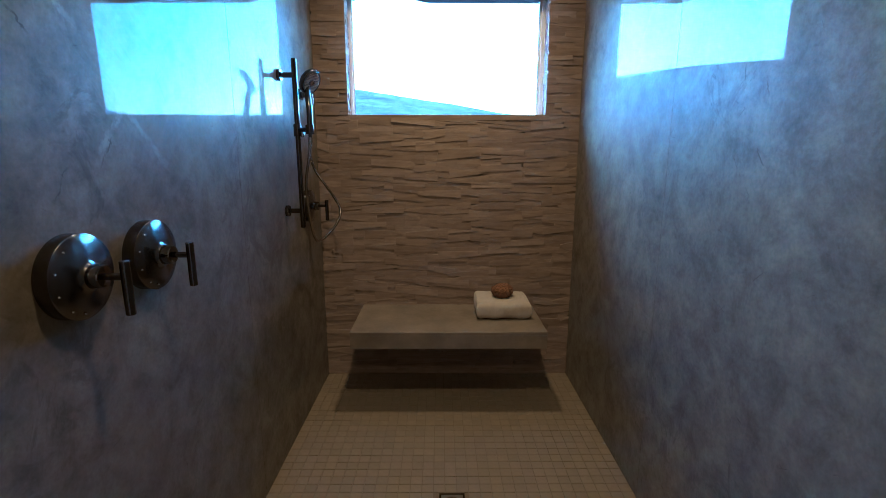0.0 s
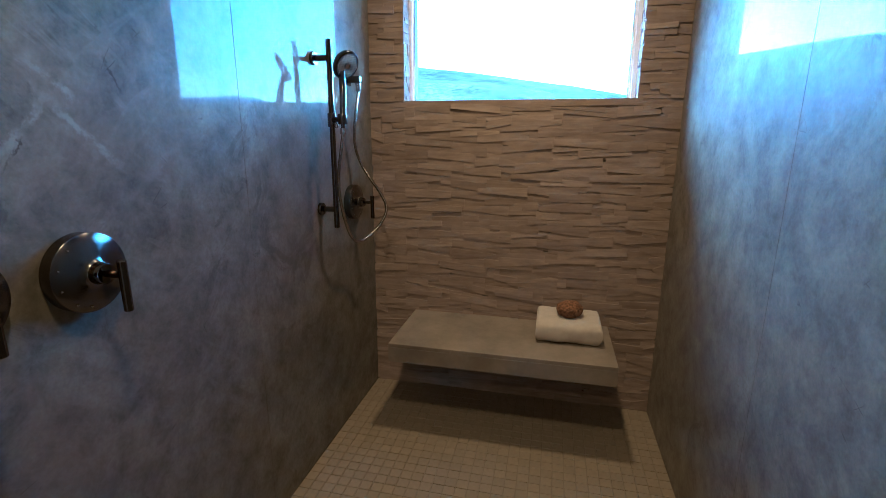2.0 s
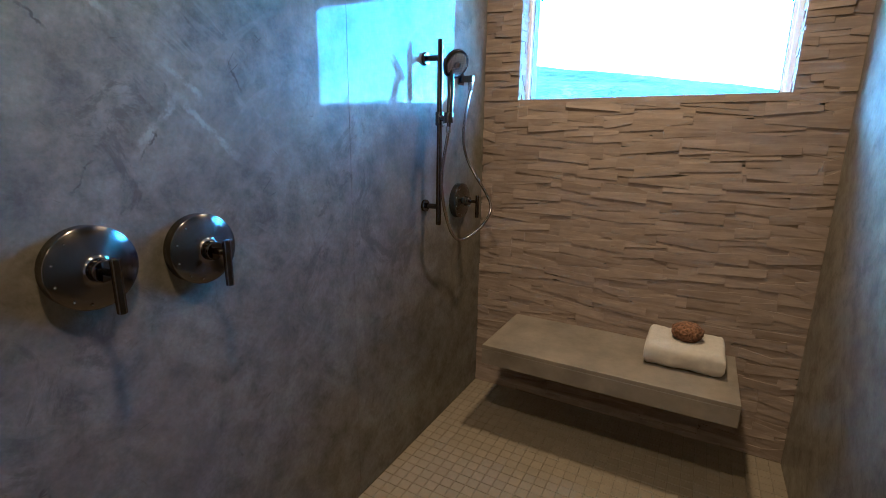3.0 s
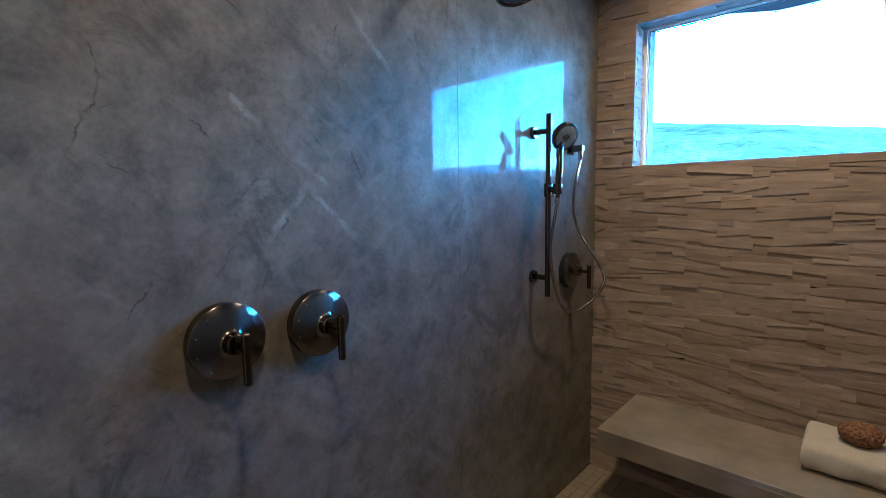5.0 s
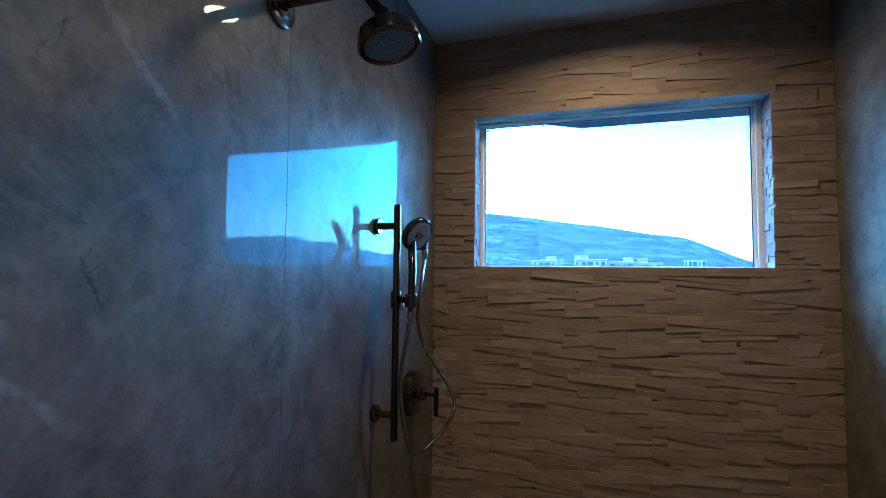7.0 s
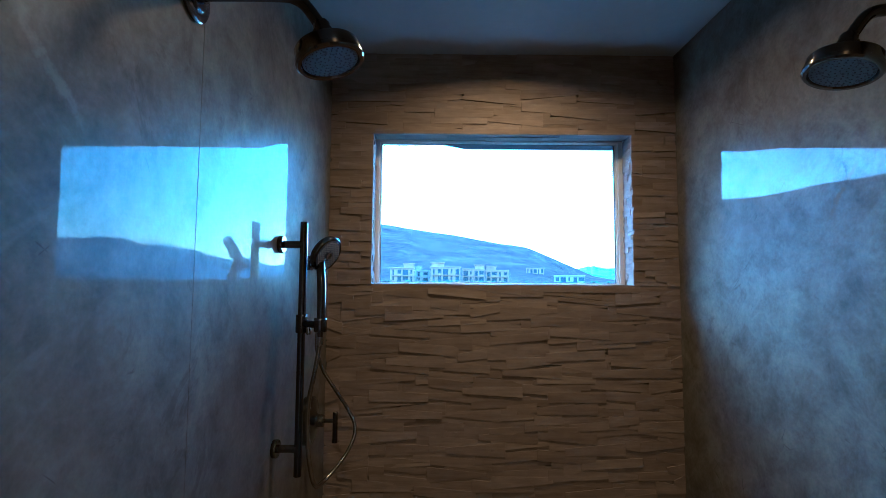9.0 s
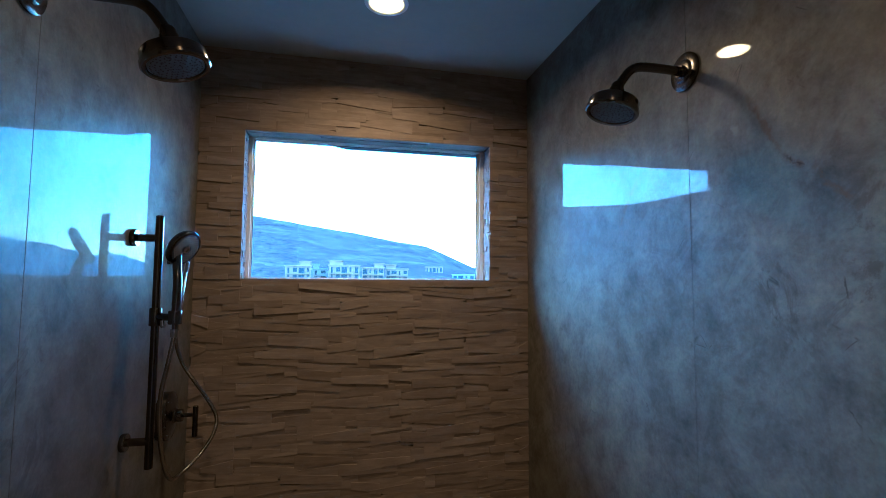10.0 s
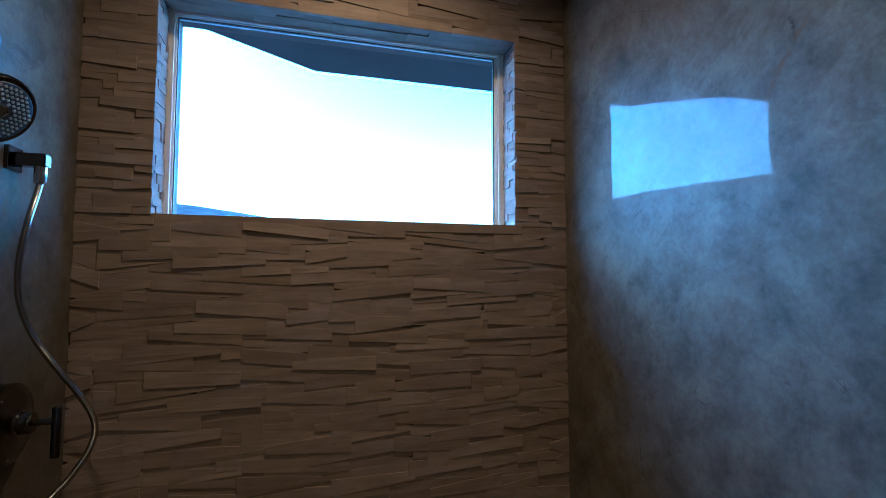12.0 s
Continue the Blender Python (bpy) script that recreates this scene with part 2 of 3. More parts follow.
def mosaic_tile():
    k = Nodes("mosaic_porcelain")
    rnd = k.tree.nodes.new("ShaderNodeObjectInfo").outputs["Random"]
    isl = k.tree.nodes.new("ShaderNodeNewGeometry").outputs["Random Per Island"]
    each = k.maths("FRACT", k.maths("ADD", rnd, isl))
    tone = k.ramp(each, (0.0, (0.175, 0.142, 0.095)), (0.5, (0.186, 0.151, 0.102)), (1.0, (0.198, 0.161, 0.109)))
    spot = k.noise(45, 4, 0.6)
    colour = k.mix(0.25, tone, k.ramp(spot, (0.3, 0.35), (0.7, 0.65)), "OVERLAY")
    k.bump(k.noise(160, 3), 0.1, 0.0008)
    return k.set(Base_Color=colour, Roughness=0.5)


def plain(name, colour, rough, metal=0.0, vary=0.12, scale=14, bump=0.0, **more):
    k = Nodes(name)
    n = k.noise(scale, 5, 0.6)
    c = k.mix(1.0, colour, k.ramp(n, (0.3, 1.0 - vary), (0.7, 1.0)), "MULTIPLY")
    fine = k.noise(scale * 9, 4, 0.6)
    r = k.ramp(fine, (0.3, max(0.0, rough * 0.82)), (0.7, min(1.0, rough * 1.15)))
    if bump:
        k.bump(fine, bump, 0.001)
    return k.set(Base_Color=c, Roughness=r, Metallic=metal, **more)


def brushed_metal(name, colour, rough):
    k = Nodes(name)
    n = k.noise(90, 3, 0.6, 0.0, k.place((1, 1, 0.08)))
    smear = k.noise(7, 4, 0.6)
    c = k.mix(1.0, colour, k.ramp(smear, (0.3, 0.8), (0.7, 1.0)), "MULTIPLY")
    return k.set(Base_Color=c, Metallic=1.0, Roughness=k.maths("ADD", k.maths("MULTIPLY", n, 0.07), rough))


def turned_metal(name, colour, rough, axis="X"):
    """Metal brushed in circles round one axis, as on a lathe."""
    k = Nodes(name)
    tangent = k.tree.nodes.new("ShaderNodeTangent")
    tangent.direction_type, tangent.axis = "RADIAL", axis
    k.tree.links.new(tangent.outputs["Tangent"], k.bsdf.inputs["Tangent"])
    smear = k.noise(9, 4, 0.6)
    c = k.mix(1.0, colour, k.ramp(smear, (0.3, 0.8), (0.7, 1.0)), "MULTIPLY")
    return k.set(Base_Color=c, Metallic=1.0, Roughness=k.maths("ADD", k.maths("MULTIPLY", smear, 0.08), rough), Anisotropic=0.6, Anisotropic_Rotation=0.25)


def towelling():
    k = Nodes("white_terry")
    loop = k.noise(420, 3, 0.7)
    soft = k.noise(30, 4, 0.6)
    k.bump(k.maths("ADD", loop, soft), 0.8, 0.003)
    return k.set(Base_Color=k.ramp(soft, (0.3, (0.38, 0.335, 0.285)), (0.7, (0.45, 0.40, 0.345))), Roughness=0.95, Sheen_Weight=0.3)


def sponge_stuff():
    k = Nodes("natural_sponge")
    pore = k.noise(95, 4, 0.65)
    big = k.noise(28, 3, 0.6)
    c = k.mix(k.ramp(pore, (0.40, 1.0), (0.55, 0.0)), k.ramp(big, (0.3, (0.15, 0.072, 0.028)), (0.7, (0.24, 0.125, 0.05))), (0.07, 0.032, 0.013))
    k.bump(k.maths("ADD", pore, big), 1.0, 0.008)
    return k.set(Base_Color=c, Roughness=0.95)


def glow(name, colour, strength):
    k = Nodes(name)
    return k.set(Base_Color=(0.8, 0.8, 0.8), Emission_Color=colour, Emission_Strength=strength, Roughness=0.5)


def scrub_land():
    k = Nodes("desert_scrub")
    big = k.noise(0.006, 6, 0.65, 0.5)
    bush = k.noise(0.24, 4, 0.75, 0.0, k.place((1, 0.35, 0.8)))
    strata = k.noise(0.02, 5, 0.6, 0.3, k.place((0.35, 0.35, 3.0)))
    c = k.ramp(big, (0.3, (0.050, 0.039, 0.036)), (0.7, (0.102, 0.079, 0.073)))
    c = k.mix(0.35, c, k.ramp(strata, (0.38, 0.25), (0.62, 0.75)), "OVERLAY")
    c = k.mix(k.ramp(bush, (0.50, 0.0), (0.60, 0.8)), c, (0.035, 0.034, 0.026))
    gully = k.noise(0.045, 5, 0.7, 0.8, k.place((1, 0.4, 0.25)))
    c = k.mix(0.6, c, k.ramp(gully, (0.36, 0.25), (0.64, 0.78)), "OVERLAY")
    k.bump(k.maths("ADD", bush, gully), 1.0, 3.0)
    return k.set(Base_Color=c, Roughness=1.0, Specular_IOR_Level=0.0)


# one stone in two tints: right lighter to carry the window light there
SLAB_L_DIM = slab_stone("quartzite_left_dim", 0.0, (0.505, 0.505, 0.43),
                    [((1.59, 1.41), (1.70, 1.54)), ((1.70, 1.54), (1.86, 1.39)), ((1.49, 1.75), (1.58, 1.69)), ((1.68, 1.61), (1.77, 1.54)), ((1.86, 2.02), (2.00, 1.88))],
                    [((1.21, 1.59), (1.27, 1.73)), ((1.27, 1.73), (1.26, 1.80)), ((1.28, 1.26), (1.34, 1.35)), ((1.50, 1.96), (1.56, 1.91)), ((1.43, 1.68), (1.46, 1.64)), ((1.78, 1.91), (1.82, 1.98)),
                     ((1.26, 1.60), (1.30, 1.56)), ((1.46, 1.34), (1.51, 1.40)), ((1.84, 1.64), (1.88, 1.57)), ((1.60, 1.40), (1.66, 1.48))], [])
SLAB_R_LIT = slab_stone("quartzite_right_lit", 13.0, (0.68, 0.69, 0.59), [((2.14, 2.04), (2.13, 2.01))],
                    [((2.01, 1.93), (1.95, 1.89)), ((1.81, 1.61), (1.79, 1.57)), ((1.81, 1.45), (1.77, 1.40)), ((1.90, 1.42), (1.88, 1.39)), ((1.90, 1.67), (1.89, 1.62)), ((2.57, 2.03), (2.56, 1.94))],
                    [((2.10, 2.10), (2.01, 1.93)), ((2.01, 1.93), (1.95, 1.89)), ((1.95, 1.89), (1.86, 1.80)), ((2.63, 1.84), (2.53, 1.98))])
SLAB_B = plain("quartzite_bench", (0.225, 0.190, 0.150), 0.38, vary=0.42, scale=7, bump=0.05, Coat_Weight=0.3, Coat_Roughness=0.1)
STONE, MOSAIC = split_stone(), mosaic_tile()
GROUT = plain("grout", (0.150, 0.121, 0.080), 0.9, bump=0.3, scale=40)
MORTAR = plain("stone_bed", (0.16, 0.13, 0.107), 0.9, bump=0.3, scale=30)
PAINT = plain("ceiling_paint", (0.36, 0.34, 0.30), 0.85, vary=0.05, scale=3, bump=0.12)
PLASTER = plain("bath_plaster", (0.510, 0.484, 0.451), 0.85, vary=0.06, scale=3, bump=0.12)
METAL = brushed_metal("brushed_graphite", (0.115, 0.098, 0.085), 0.07)
DRUM = turned_metal("turned_drum", (0.17, 0.14, 0.115), 0.09, "Z")
DISC = turned_metal("turned_graphite", (0.135, 0.120, 0.108), 0.17)
STEEL = brushed_metal("brushed_nickel", (0.33, 0.295, 0.265), 0.20)
CHROME = brushed_metal("polished_trim", (0.55, 0.53, 0.50), 0.12)
RUBBER = plain("grey_nozzle_face", (0.13, 0.135, 0.14), 0.3)
PEWTER = plain("pewter_rubber", (0.34, 0.28, 0.20), 0.45)
NOZZLE = plain("dark_nozzles", (0.03, 0.03, 0.032), 0.5)
VINYL = plain("white_vinyl", (0.78, 0.78, 0.77), 0.45, vary=0.04)
JOINT = plain("colour_matched_joint", (0.105, 0.095, 0.082), 0.7)
SEALANT = plain("joint_sealant", (0.10, 0.09, 0.08), 0.6)
TERRY, SPONGE = towelling(), sponge_stuff()
LENS = glow("lamp_lens", (1.0, 0.46, 0.10), 0.17)
LAND = scrub_land()
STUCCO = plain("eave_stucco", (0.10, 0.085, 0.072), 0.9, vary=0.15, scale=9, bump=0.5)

# ---- structure ----
def structure(name, bm, material, label, category):
    return tagged(part(name, bm, material), label, category, kind="structure")


floor = structure("floor", box(bmesh.new(), XL - 0.14, XR + 0.14, YF - 0.14, YB + 0.18, -0.30, -0.004), GROUT,
                  "grouted shower floor under small square beige tiles", "floor")
ceiling = structure("ceiling", box(bmesh.new(), XL - 0.14, XR + 0.14, YF - 0.14, YB + 0.18, ZC, ZC + 0.16), PAINT,
                    "smooth painted ceiling over the shower", "ceiling")
wall_west = structure("wall_west", box(bmesh.new(), XL - 0.14, XL - 0.02, YF, YB + 0.014, -0.004, ZC), PLASTER,
                      "shower side wall clad in polished taupe quartzite slabs", "wall")
wall_east = structure("wall_east", box(bmesh.new(), XR + 0.02, XR + 0.14, YF, YB + 0.014, -0.004, ZC), PLASTER,
                      "opposite shower wall clad in polished taupe quartzite", "wall")
wall_south = structure("wall_south", box(bmesh.new(), XL - 0.14, XR + 0.14, YF - 0.14, YF, -0.004, ZC), PLASTER,
                       "plain plastered wall that closes the bathroom", "wall")

for parent, x0, x1, mat, seam in ((wall_west, XL - 0.02, XL, SLAB_L_DIM, 2.310), (wall_east, XR, XR + 0.02, SLAB_R_LIT, 2.290)):
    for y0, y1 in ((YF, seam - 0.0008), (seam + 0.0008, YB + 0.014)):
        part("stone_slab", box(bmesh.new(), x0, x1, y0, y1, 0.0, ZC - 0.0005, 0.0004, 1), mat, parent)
    part("sealant_joint", box(bmesh.new(), x0 + 0.0012, x1 - 0.0012, seam - 0.0007, seam + 0.0007, 0.002, ZC - 0.001), JOINT, parent, "thin grey sealant joint between slabs")

# the outer wall, with the window's opening through it
OX0, OX1, OZ0, OZ1 = WX0 - 0.012, WX1 + 0.012, WZ0 - 0.016, WZ1 + 0.012
bm = bmesh.new()
Y0, Y1 = YB + 0.014, 3.755
box(bm, -3.2, OX0, Y0, Y1, -0.6, 3.1)
box(bm, OX1, 4.4, Y0, 3.605, -0.6, 3.1)
box(bm, OX1 + 0.10, 4.4, 3.605, Y1, -0.6, 3.1)
box(bm, OX0, OX1, Y0, 3.605, -0.6, OZ0)
box(bm, OX0, OX1 + 0.10, 3.605, Y1, -0.6, OZ0 - 0.03)
box(bm, OX0, OX1, Y0, 3.605, OZ1, 3.1)
box(bm, OX0, OX1 + 0.10, 3.605, Y1, 2.392, 3.1)
wall_north = structure("wall_north", bm, MORTAR, "window wall clad in staggered split limestone strips", "wall")

# eave outside the window, with a cut-back corner
bm = bmesh.new()
corners = [(-0.36, 3.757), (0.482, 4.31), (4.3, 4.32), (4.3, 3.757)]
low = [bm.verts.new((x, y, 2.520)) for x, y in corners]
high = [bm.verts.new((x, y, 2.74)) for x, y in corners]
bm.faces.new(low[::-1])
bm.faces.new(high)
for i in range(4):
    j = (i + 1) % 4
    bm.faces.new((low[i], low[j], high[j], high[i]))
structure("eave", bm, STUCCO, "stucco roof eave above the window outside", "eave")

# window: sill, frame, beads, pane
window = tagged(new("window_1"), "fixed picture window in a white vinyl frame", "window", kind="structure")
part("window_sill", box(bmesh.new(), OX0 + 0.001, OX1 - 0.001, YB + 0.004, 3.605, OZ0, WZ0, 0.0015), SLAB_B, window, "thin honed stone sill")


def ring(x0, x1, z0, z1, y0, y1, left, right, top, bottom, bevel=0.002):
    bm = bmesh.new()
    box(bm, x0, x0 + left, y0, y1, z0, z1, bevel)
    box(bm, x1 - right, x1, y0, y1, z0, z1, bevel)
    box(bm, x0 + left, x1 - right, y0, y1, z1 - top, z1, bevel)
    box(bm, x0 + left, x1 - right, y0, y1, z0, z0 + bottom, bevel)
    return bm


FX0, FX1, FZ0, FZ1 = OX0 + 0.001, OX1 - 0.001, WZ0 + 0.0005, OZ1 - 0.001
part("window_frame", ring(FX0, FX1, FZ0, FZ1, YG - 0.022, YG + 0.028, 0.026, 0.030, 0.016, 0.004), VINYL, window, "white vinyl frame")
part("glazing_bead", ring(FX0 + 0.0265, FX1 - 0.0305, FZ0 + 0.0045, FZ1 - 0.0165, YG - 0.014, YG - 0.004, 0.006, 0.012, 0.004, 0.002, 0.001), VINYL, window)
part("gasket", ring(FX0 + 0.0330, FX1 - 0.0430, FZ0 + 0.0068, FZ1 - 0.0210, YG - 0.010, YG - 0.001, 0.003, 0.004, 0.003, 0.0015, 0.0005), SEALANT, window, "dark rubber glazing gasket")
glass = Nodes("clear_glass").set(Base_Color=(0.97, 0.985, 1.0), Roughness=0.0, Transmission_Weight=1.0, IOR=1.3)
pane = part("pane", box(bmesh.new(), OX0 + 0.0278, OX1 - 0.0318, YG, YG + 0.005, WZ0 + 0.0056, OZ1 - 0.0178), glass, window)
pane.visible_shadow = False


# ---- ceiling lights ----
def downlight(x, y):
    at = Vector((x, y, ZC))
    lamp = thing("recessed_downlight", at, "round recessed downlight, lit warm, flush in ceiling, rearmost an unseen fill", "light", "ceiling downlights")
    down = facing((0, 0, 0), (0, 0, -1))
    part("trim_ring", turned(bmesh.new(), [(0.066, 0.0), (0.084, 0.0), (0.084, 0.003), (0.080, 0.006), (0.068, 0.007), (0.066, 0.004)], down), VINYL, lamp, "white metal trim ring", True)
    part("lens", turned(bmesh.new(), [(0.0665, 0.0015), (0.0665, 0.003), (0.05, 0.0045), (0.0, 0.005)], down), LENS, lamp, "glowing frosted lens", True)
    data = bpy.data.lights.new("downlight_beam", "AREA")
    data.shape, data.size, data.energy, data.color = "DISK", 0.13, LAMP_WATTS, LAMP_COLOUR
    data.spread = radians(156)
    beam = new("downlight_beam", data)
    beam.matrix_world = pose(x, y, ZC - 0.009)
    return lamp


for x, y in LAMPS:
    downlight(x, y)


# ---- shower fittings ----
def valve(y, z, label):
    v = thing("shower_valve", (XL, y, z), label, "shower valve", "shower valves on the slab wall")
    out = facing((0, 0, 0), (1, 0, 0))
    part("escutcheon", turned(bmesh.new(), [(0.0, 0.0), (0.0850, 0.0), (0.0865, 0.002), (0.0870, 0.0300), (0.0850, 0.0322), (0.062, 0.0368), (0.046, 0.0412), (0.038, 0.0425), (0.032, 0.0440), (0.0275, 0.0460), (0.0245, 0.050), (0.0, 0.050)], out, 72),
         DISC, v, "dark brushed metal round plate", True)
    part("hub", turned(bmesh.new(), [(0.0, 0.038), (0.023, 0.038), (0.023, 0.069), (0.021, 0.0725), (0.011, 0.074), (0.0, 0.074)], out, 40), METAL, v, "", True)
    part("stem", turned(bmesh.new(), [(0.0, 0.058), (0.0075, 0.058), (0.0075, 0.111), (0.0, 0.111)], out, 20), METAL, v, "", True)
    up = pose(0.115, 0, -0.080)
    part("lever", turned(bmesh.new(), [(0.0, 0.0), (0.0082, 0.0), (0.0095, 0.0014), (0.0095, 0.1106), (0.0082, 0.112), (0.0, 0.112)], up, 24), METAL, v, "straight round lever", True)
    for a in (128, 163, 197, 233, 258):
        # small studs round the side of the plate that faces away from the stone wall
        p = (0.0333, 0.074 * math.cos(radians(a)), 0.074 * math.sin(radians(a)))
        part("stud", turned(bmesh.new(), [(0.0028, 0.0), (0.0028, 0.002), (0.0018, 0.0036), (0.0, 0.004)], facing(p, (1, 0, 0)), 12), CHROME, v, "", True)
    return v


valve(1.466, 1.188, "round dark metal shower valve with lever handle on slab")
valve(1.710, 1.180, "round dark metal shower valve with lever, beside another")
valve(3.134, 1.148, "round dark metal shower valve below the hose outlet")


def shower_head(side, y, reach, label):
    wall = XL if side > 0 else XR
    s = thing("wall_shower", (wall, y, 2.245), label, "shower head", "wall shower heads")
    out = facing((0, 0, 0), (side, 0, 0))
    part("wall_flange", turned(bmesh.new(), [(0.0, 0.0), (0.051, 0.0), (0.0535, 0.002), (0.0535, 0.006), (0.050, 0.0085), (0.034, 0.0095), (0.031, 0.0125), (0.026, 0.014), (0.0165, 0.015), (0.0165, 0.024), (0.0, 0.024)], out, 64),
         DISC, s, "round stepped dark metal wall flange", True)
    top = Vector((side * reach, 0, -0.066))
    elbow = side * (reach - 0.055)
    line = spline([(side * 0.01, 0, 0), (side * 0.08, 0, 0.001), (elbow - side * 0.03, 0, 0.0), (elbow, 0, -0.006), (elbow + side * 0.022, 0, -0.022), (side * (reach - 0.006), 0, -0.058), top], 8)
    part("arm", tube(bmesh.new(), line, 0.0125, 20), METAL, s, "bent round shower arm", True)
    axis = Vector((side * 0.27, -0.03, -1)).normalized()
    m = facing(top, axis)
    part("swivel", turned(bmesh.new(), [(0.0, -0.012), (0.014, -0.012), (0.017, -0.006), (0.017, 0.004), (0.0195, 0.006), (0.0195, 0.030), (0.015, 0.034), (0.015, 0.043), (0.0, 0.043)], m, 32), METAL, s, "", True)
    body = part("head", turned(bmesh.new(), [(0.0, 0.040), (0.056, 0.041), (0.063, 0.043), (0.0655, 0.047), (0.0665, 0.066), (0.0690, 0.068), (0.0690, 0.075), (0.0655, 0.079), (0.0590, 0.079), (0.0565, 0.073), (0.0, 0.073)], m, 72),
                DRUM, s, "dark metal drum head", True)
    part("face_plate", turned(bmesh.new(), [(0.0555, 0.0725), (0.0555, 0.0750), (0.0535, 0.0765), (0.0, 0.0765)], m, 48), RUBBER, body, "grey spray face")
    bm = bmesh.new()
    for r, n in ((0.011, 6), (0.021, 12), (0.031, 18), (0.041, 24), (0.050, 30)):
        for i in range(n):
            a = 2 * math.pi * (i + 0.5 * (n % 4 == 0)) / n
            turned(bm, [(0.0016, 0.0), (0.0016, 0.0014), (0.0, 0.0018)], m @ Matrix.Translation((r * math.cos(a), r * math.sin(a), 0.0762)), 6)
    tagged(part("spray_nozzles", bm, NOZZLE, body, "dark spray nozzles"), kind="stuff")
    return s


shower_head(1, 2.262, 0.262, "dark metal shower head on bent arm, near slide bar")
shower_head(-1, 2.292, 0.217, "dark metal shower head on bent arm, bare slab wall")

# hand shower on its slide bar
BX, BY = XL + 0.076, 2.808
rail = thing("slide_bar", (XL, BY, 1.46), "dark metal vertical slide bar on two wall brackets", "slide bar")
m = local(rail)
part("rail", turned(bmesh.new(), [(0.0, 1.078), (0.0105, 1.078), (0.0118, 1.0795), (0.0118, 1.8505), (0.0105, 1.852), (0.0, 1.852)], m @ Matrix.Translation((BX, BY, 0)), 28), METAL, rail, "", True)
for z in (1.159, 1.781):
    bracket = part("bracket", tube(bmesh.new(), [m @ Vector((XL + 0.004, BY, z)), m @ Vector((BX, BY, z))], 0.0118, 20), METAL, rail, "", True)
    part("wall_plate", turned(bmesh.new(), [(0.0, 0.0), (0.026, 0.0), (0.027, 0.002), (0.027, 0.013), (0.0255, 0.015), (0.0, 0.015)], m @ facing((XL, BY, z), (1, 0, 0)), 32), METAL, bracket, "", True)
slider = part("slider", turned(bmesh.new(), [(0.012, 1.508), (0.0165, 1.508), (0.018, 1.511), (0.018, 1.561), (0.0165, 1.564), (0.012, 1.564)], m @ Matrix.Translation((BX, BY, 0)), 28), METAL, rail, "", True)
HX, HY = -0.023, 2.758
part("holder_arm", tube(bmesh.new(), [m @ Vector((BX, BY, 1.537)), m @ Vector((HX, HY, 1.537))], 0.011, 18), METAL, slider, "", True)
part("cradle", turned(bmesh.new(), [(0.0135, 1.517), (0.0185, 1.517), (0.0195, 1.520), (0.0195, 1.555), (0.018, 1.558), (0.0135, 1.558)], m @ Matrix.Translation((HX, HY, 0)), 24), METAL, slider, "", True)
part("slider_knob", turned(bmesh.new(), [(0.0, 0.0), (0.008, 0.0), (0.009, 0.016), (0.006, 0.021), (0.0, 0.022)], m @ facing((BX + 0.024, BY - 0.012, 1.524), (0.2, -0.1, -1)), 16), CHROME, slider, "small bright release knob", True)

hand = thing("hand_shower", (HX, HY, 1.50), "dark metal hand shower resting in slide bar holder", "hand shower")
m = local(hand)
grip = [m @ Vector(p) for p in spline([(HX, HY, 1.492), (HX - 0.001, HY + 0.008, 1.56), (HX - 0.004, HY + 0.022, 1.63), (-0.034, 2.793, 1.685), (-0.042, 2.812, 1.728)], 8)]
part("handle", tube(bmesh.new(), grip, [0.0085] * 4 + [0.0125] * 6 + [0.0135] * (len(grip) - 10), 20), METAL, hand, "slim tapered handle", True)
face = m @ facing((-0.034, 2.822, 1.757), (0.80, -0.37, -0.47))
head = part("spray_head", turned(bmesh.new(), [(0.0, -0.006), (0.048, -0.005), (0.056, -0.002), (0.059, 0.002), (0.060, 0.006), (0.060, 0.014), (0.057, 0.018), (0.052, 0.0185), (0.0, 0.0185)], face, 56), METAL, hand, "round flat spray head", True)
part("spray_face", turned(bmesh.new(), [(0.050, 0.0182), (0.050, 0.0195), (0.049, 0.0205), (0.0, 0.0205)], face, 48), NOZZLE, head, "dark spray face")
part("mode_button", turned(bmesh.new(), [(0.0135, 0.020), (0.0135, 0.0240), (0.0125, 0.0250), (0.0098, 0.0250), (0.0088, 0.0240), (0.0088, 0.0215), (0.0, 0.0215)], face, 6), CHROME, head, "hexagonal ring button")
bm = bmesh.new()
for i in range(-6, 7):
    for j in range(-6, 7):
        x, y = 0.0078 * (i + 0.5 * (j % 2)), 0.0070 * j
        if 0.016 < math.hypot(x, y) < 0.047:
            turned(bm, [(0.0034, 0.0), (0.0030, 0.0014), (0.0, 0.0022)], face @ Matrix.Translation((x, y, 0.0204)), 4)
tagged(part("spray_nozzles", bm, PEWTER, head, "pale diamond-shaped spray nozzles"), kind="stuff")
part("collar", turned(bmesh.new(), [(0.0, -0.014), (0.010, -0.014), (0.0115, -0.011), (0.0115, 0.010), (0.0, 0.010)], m @ Matrix.Translation((HX, HY, 1.492)), 20), CHROME, hand, "bright hose nut", True)

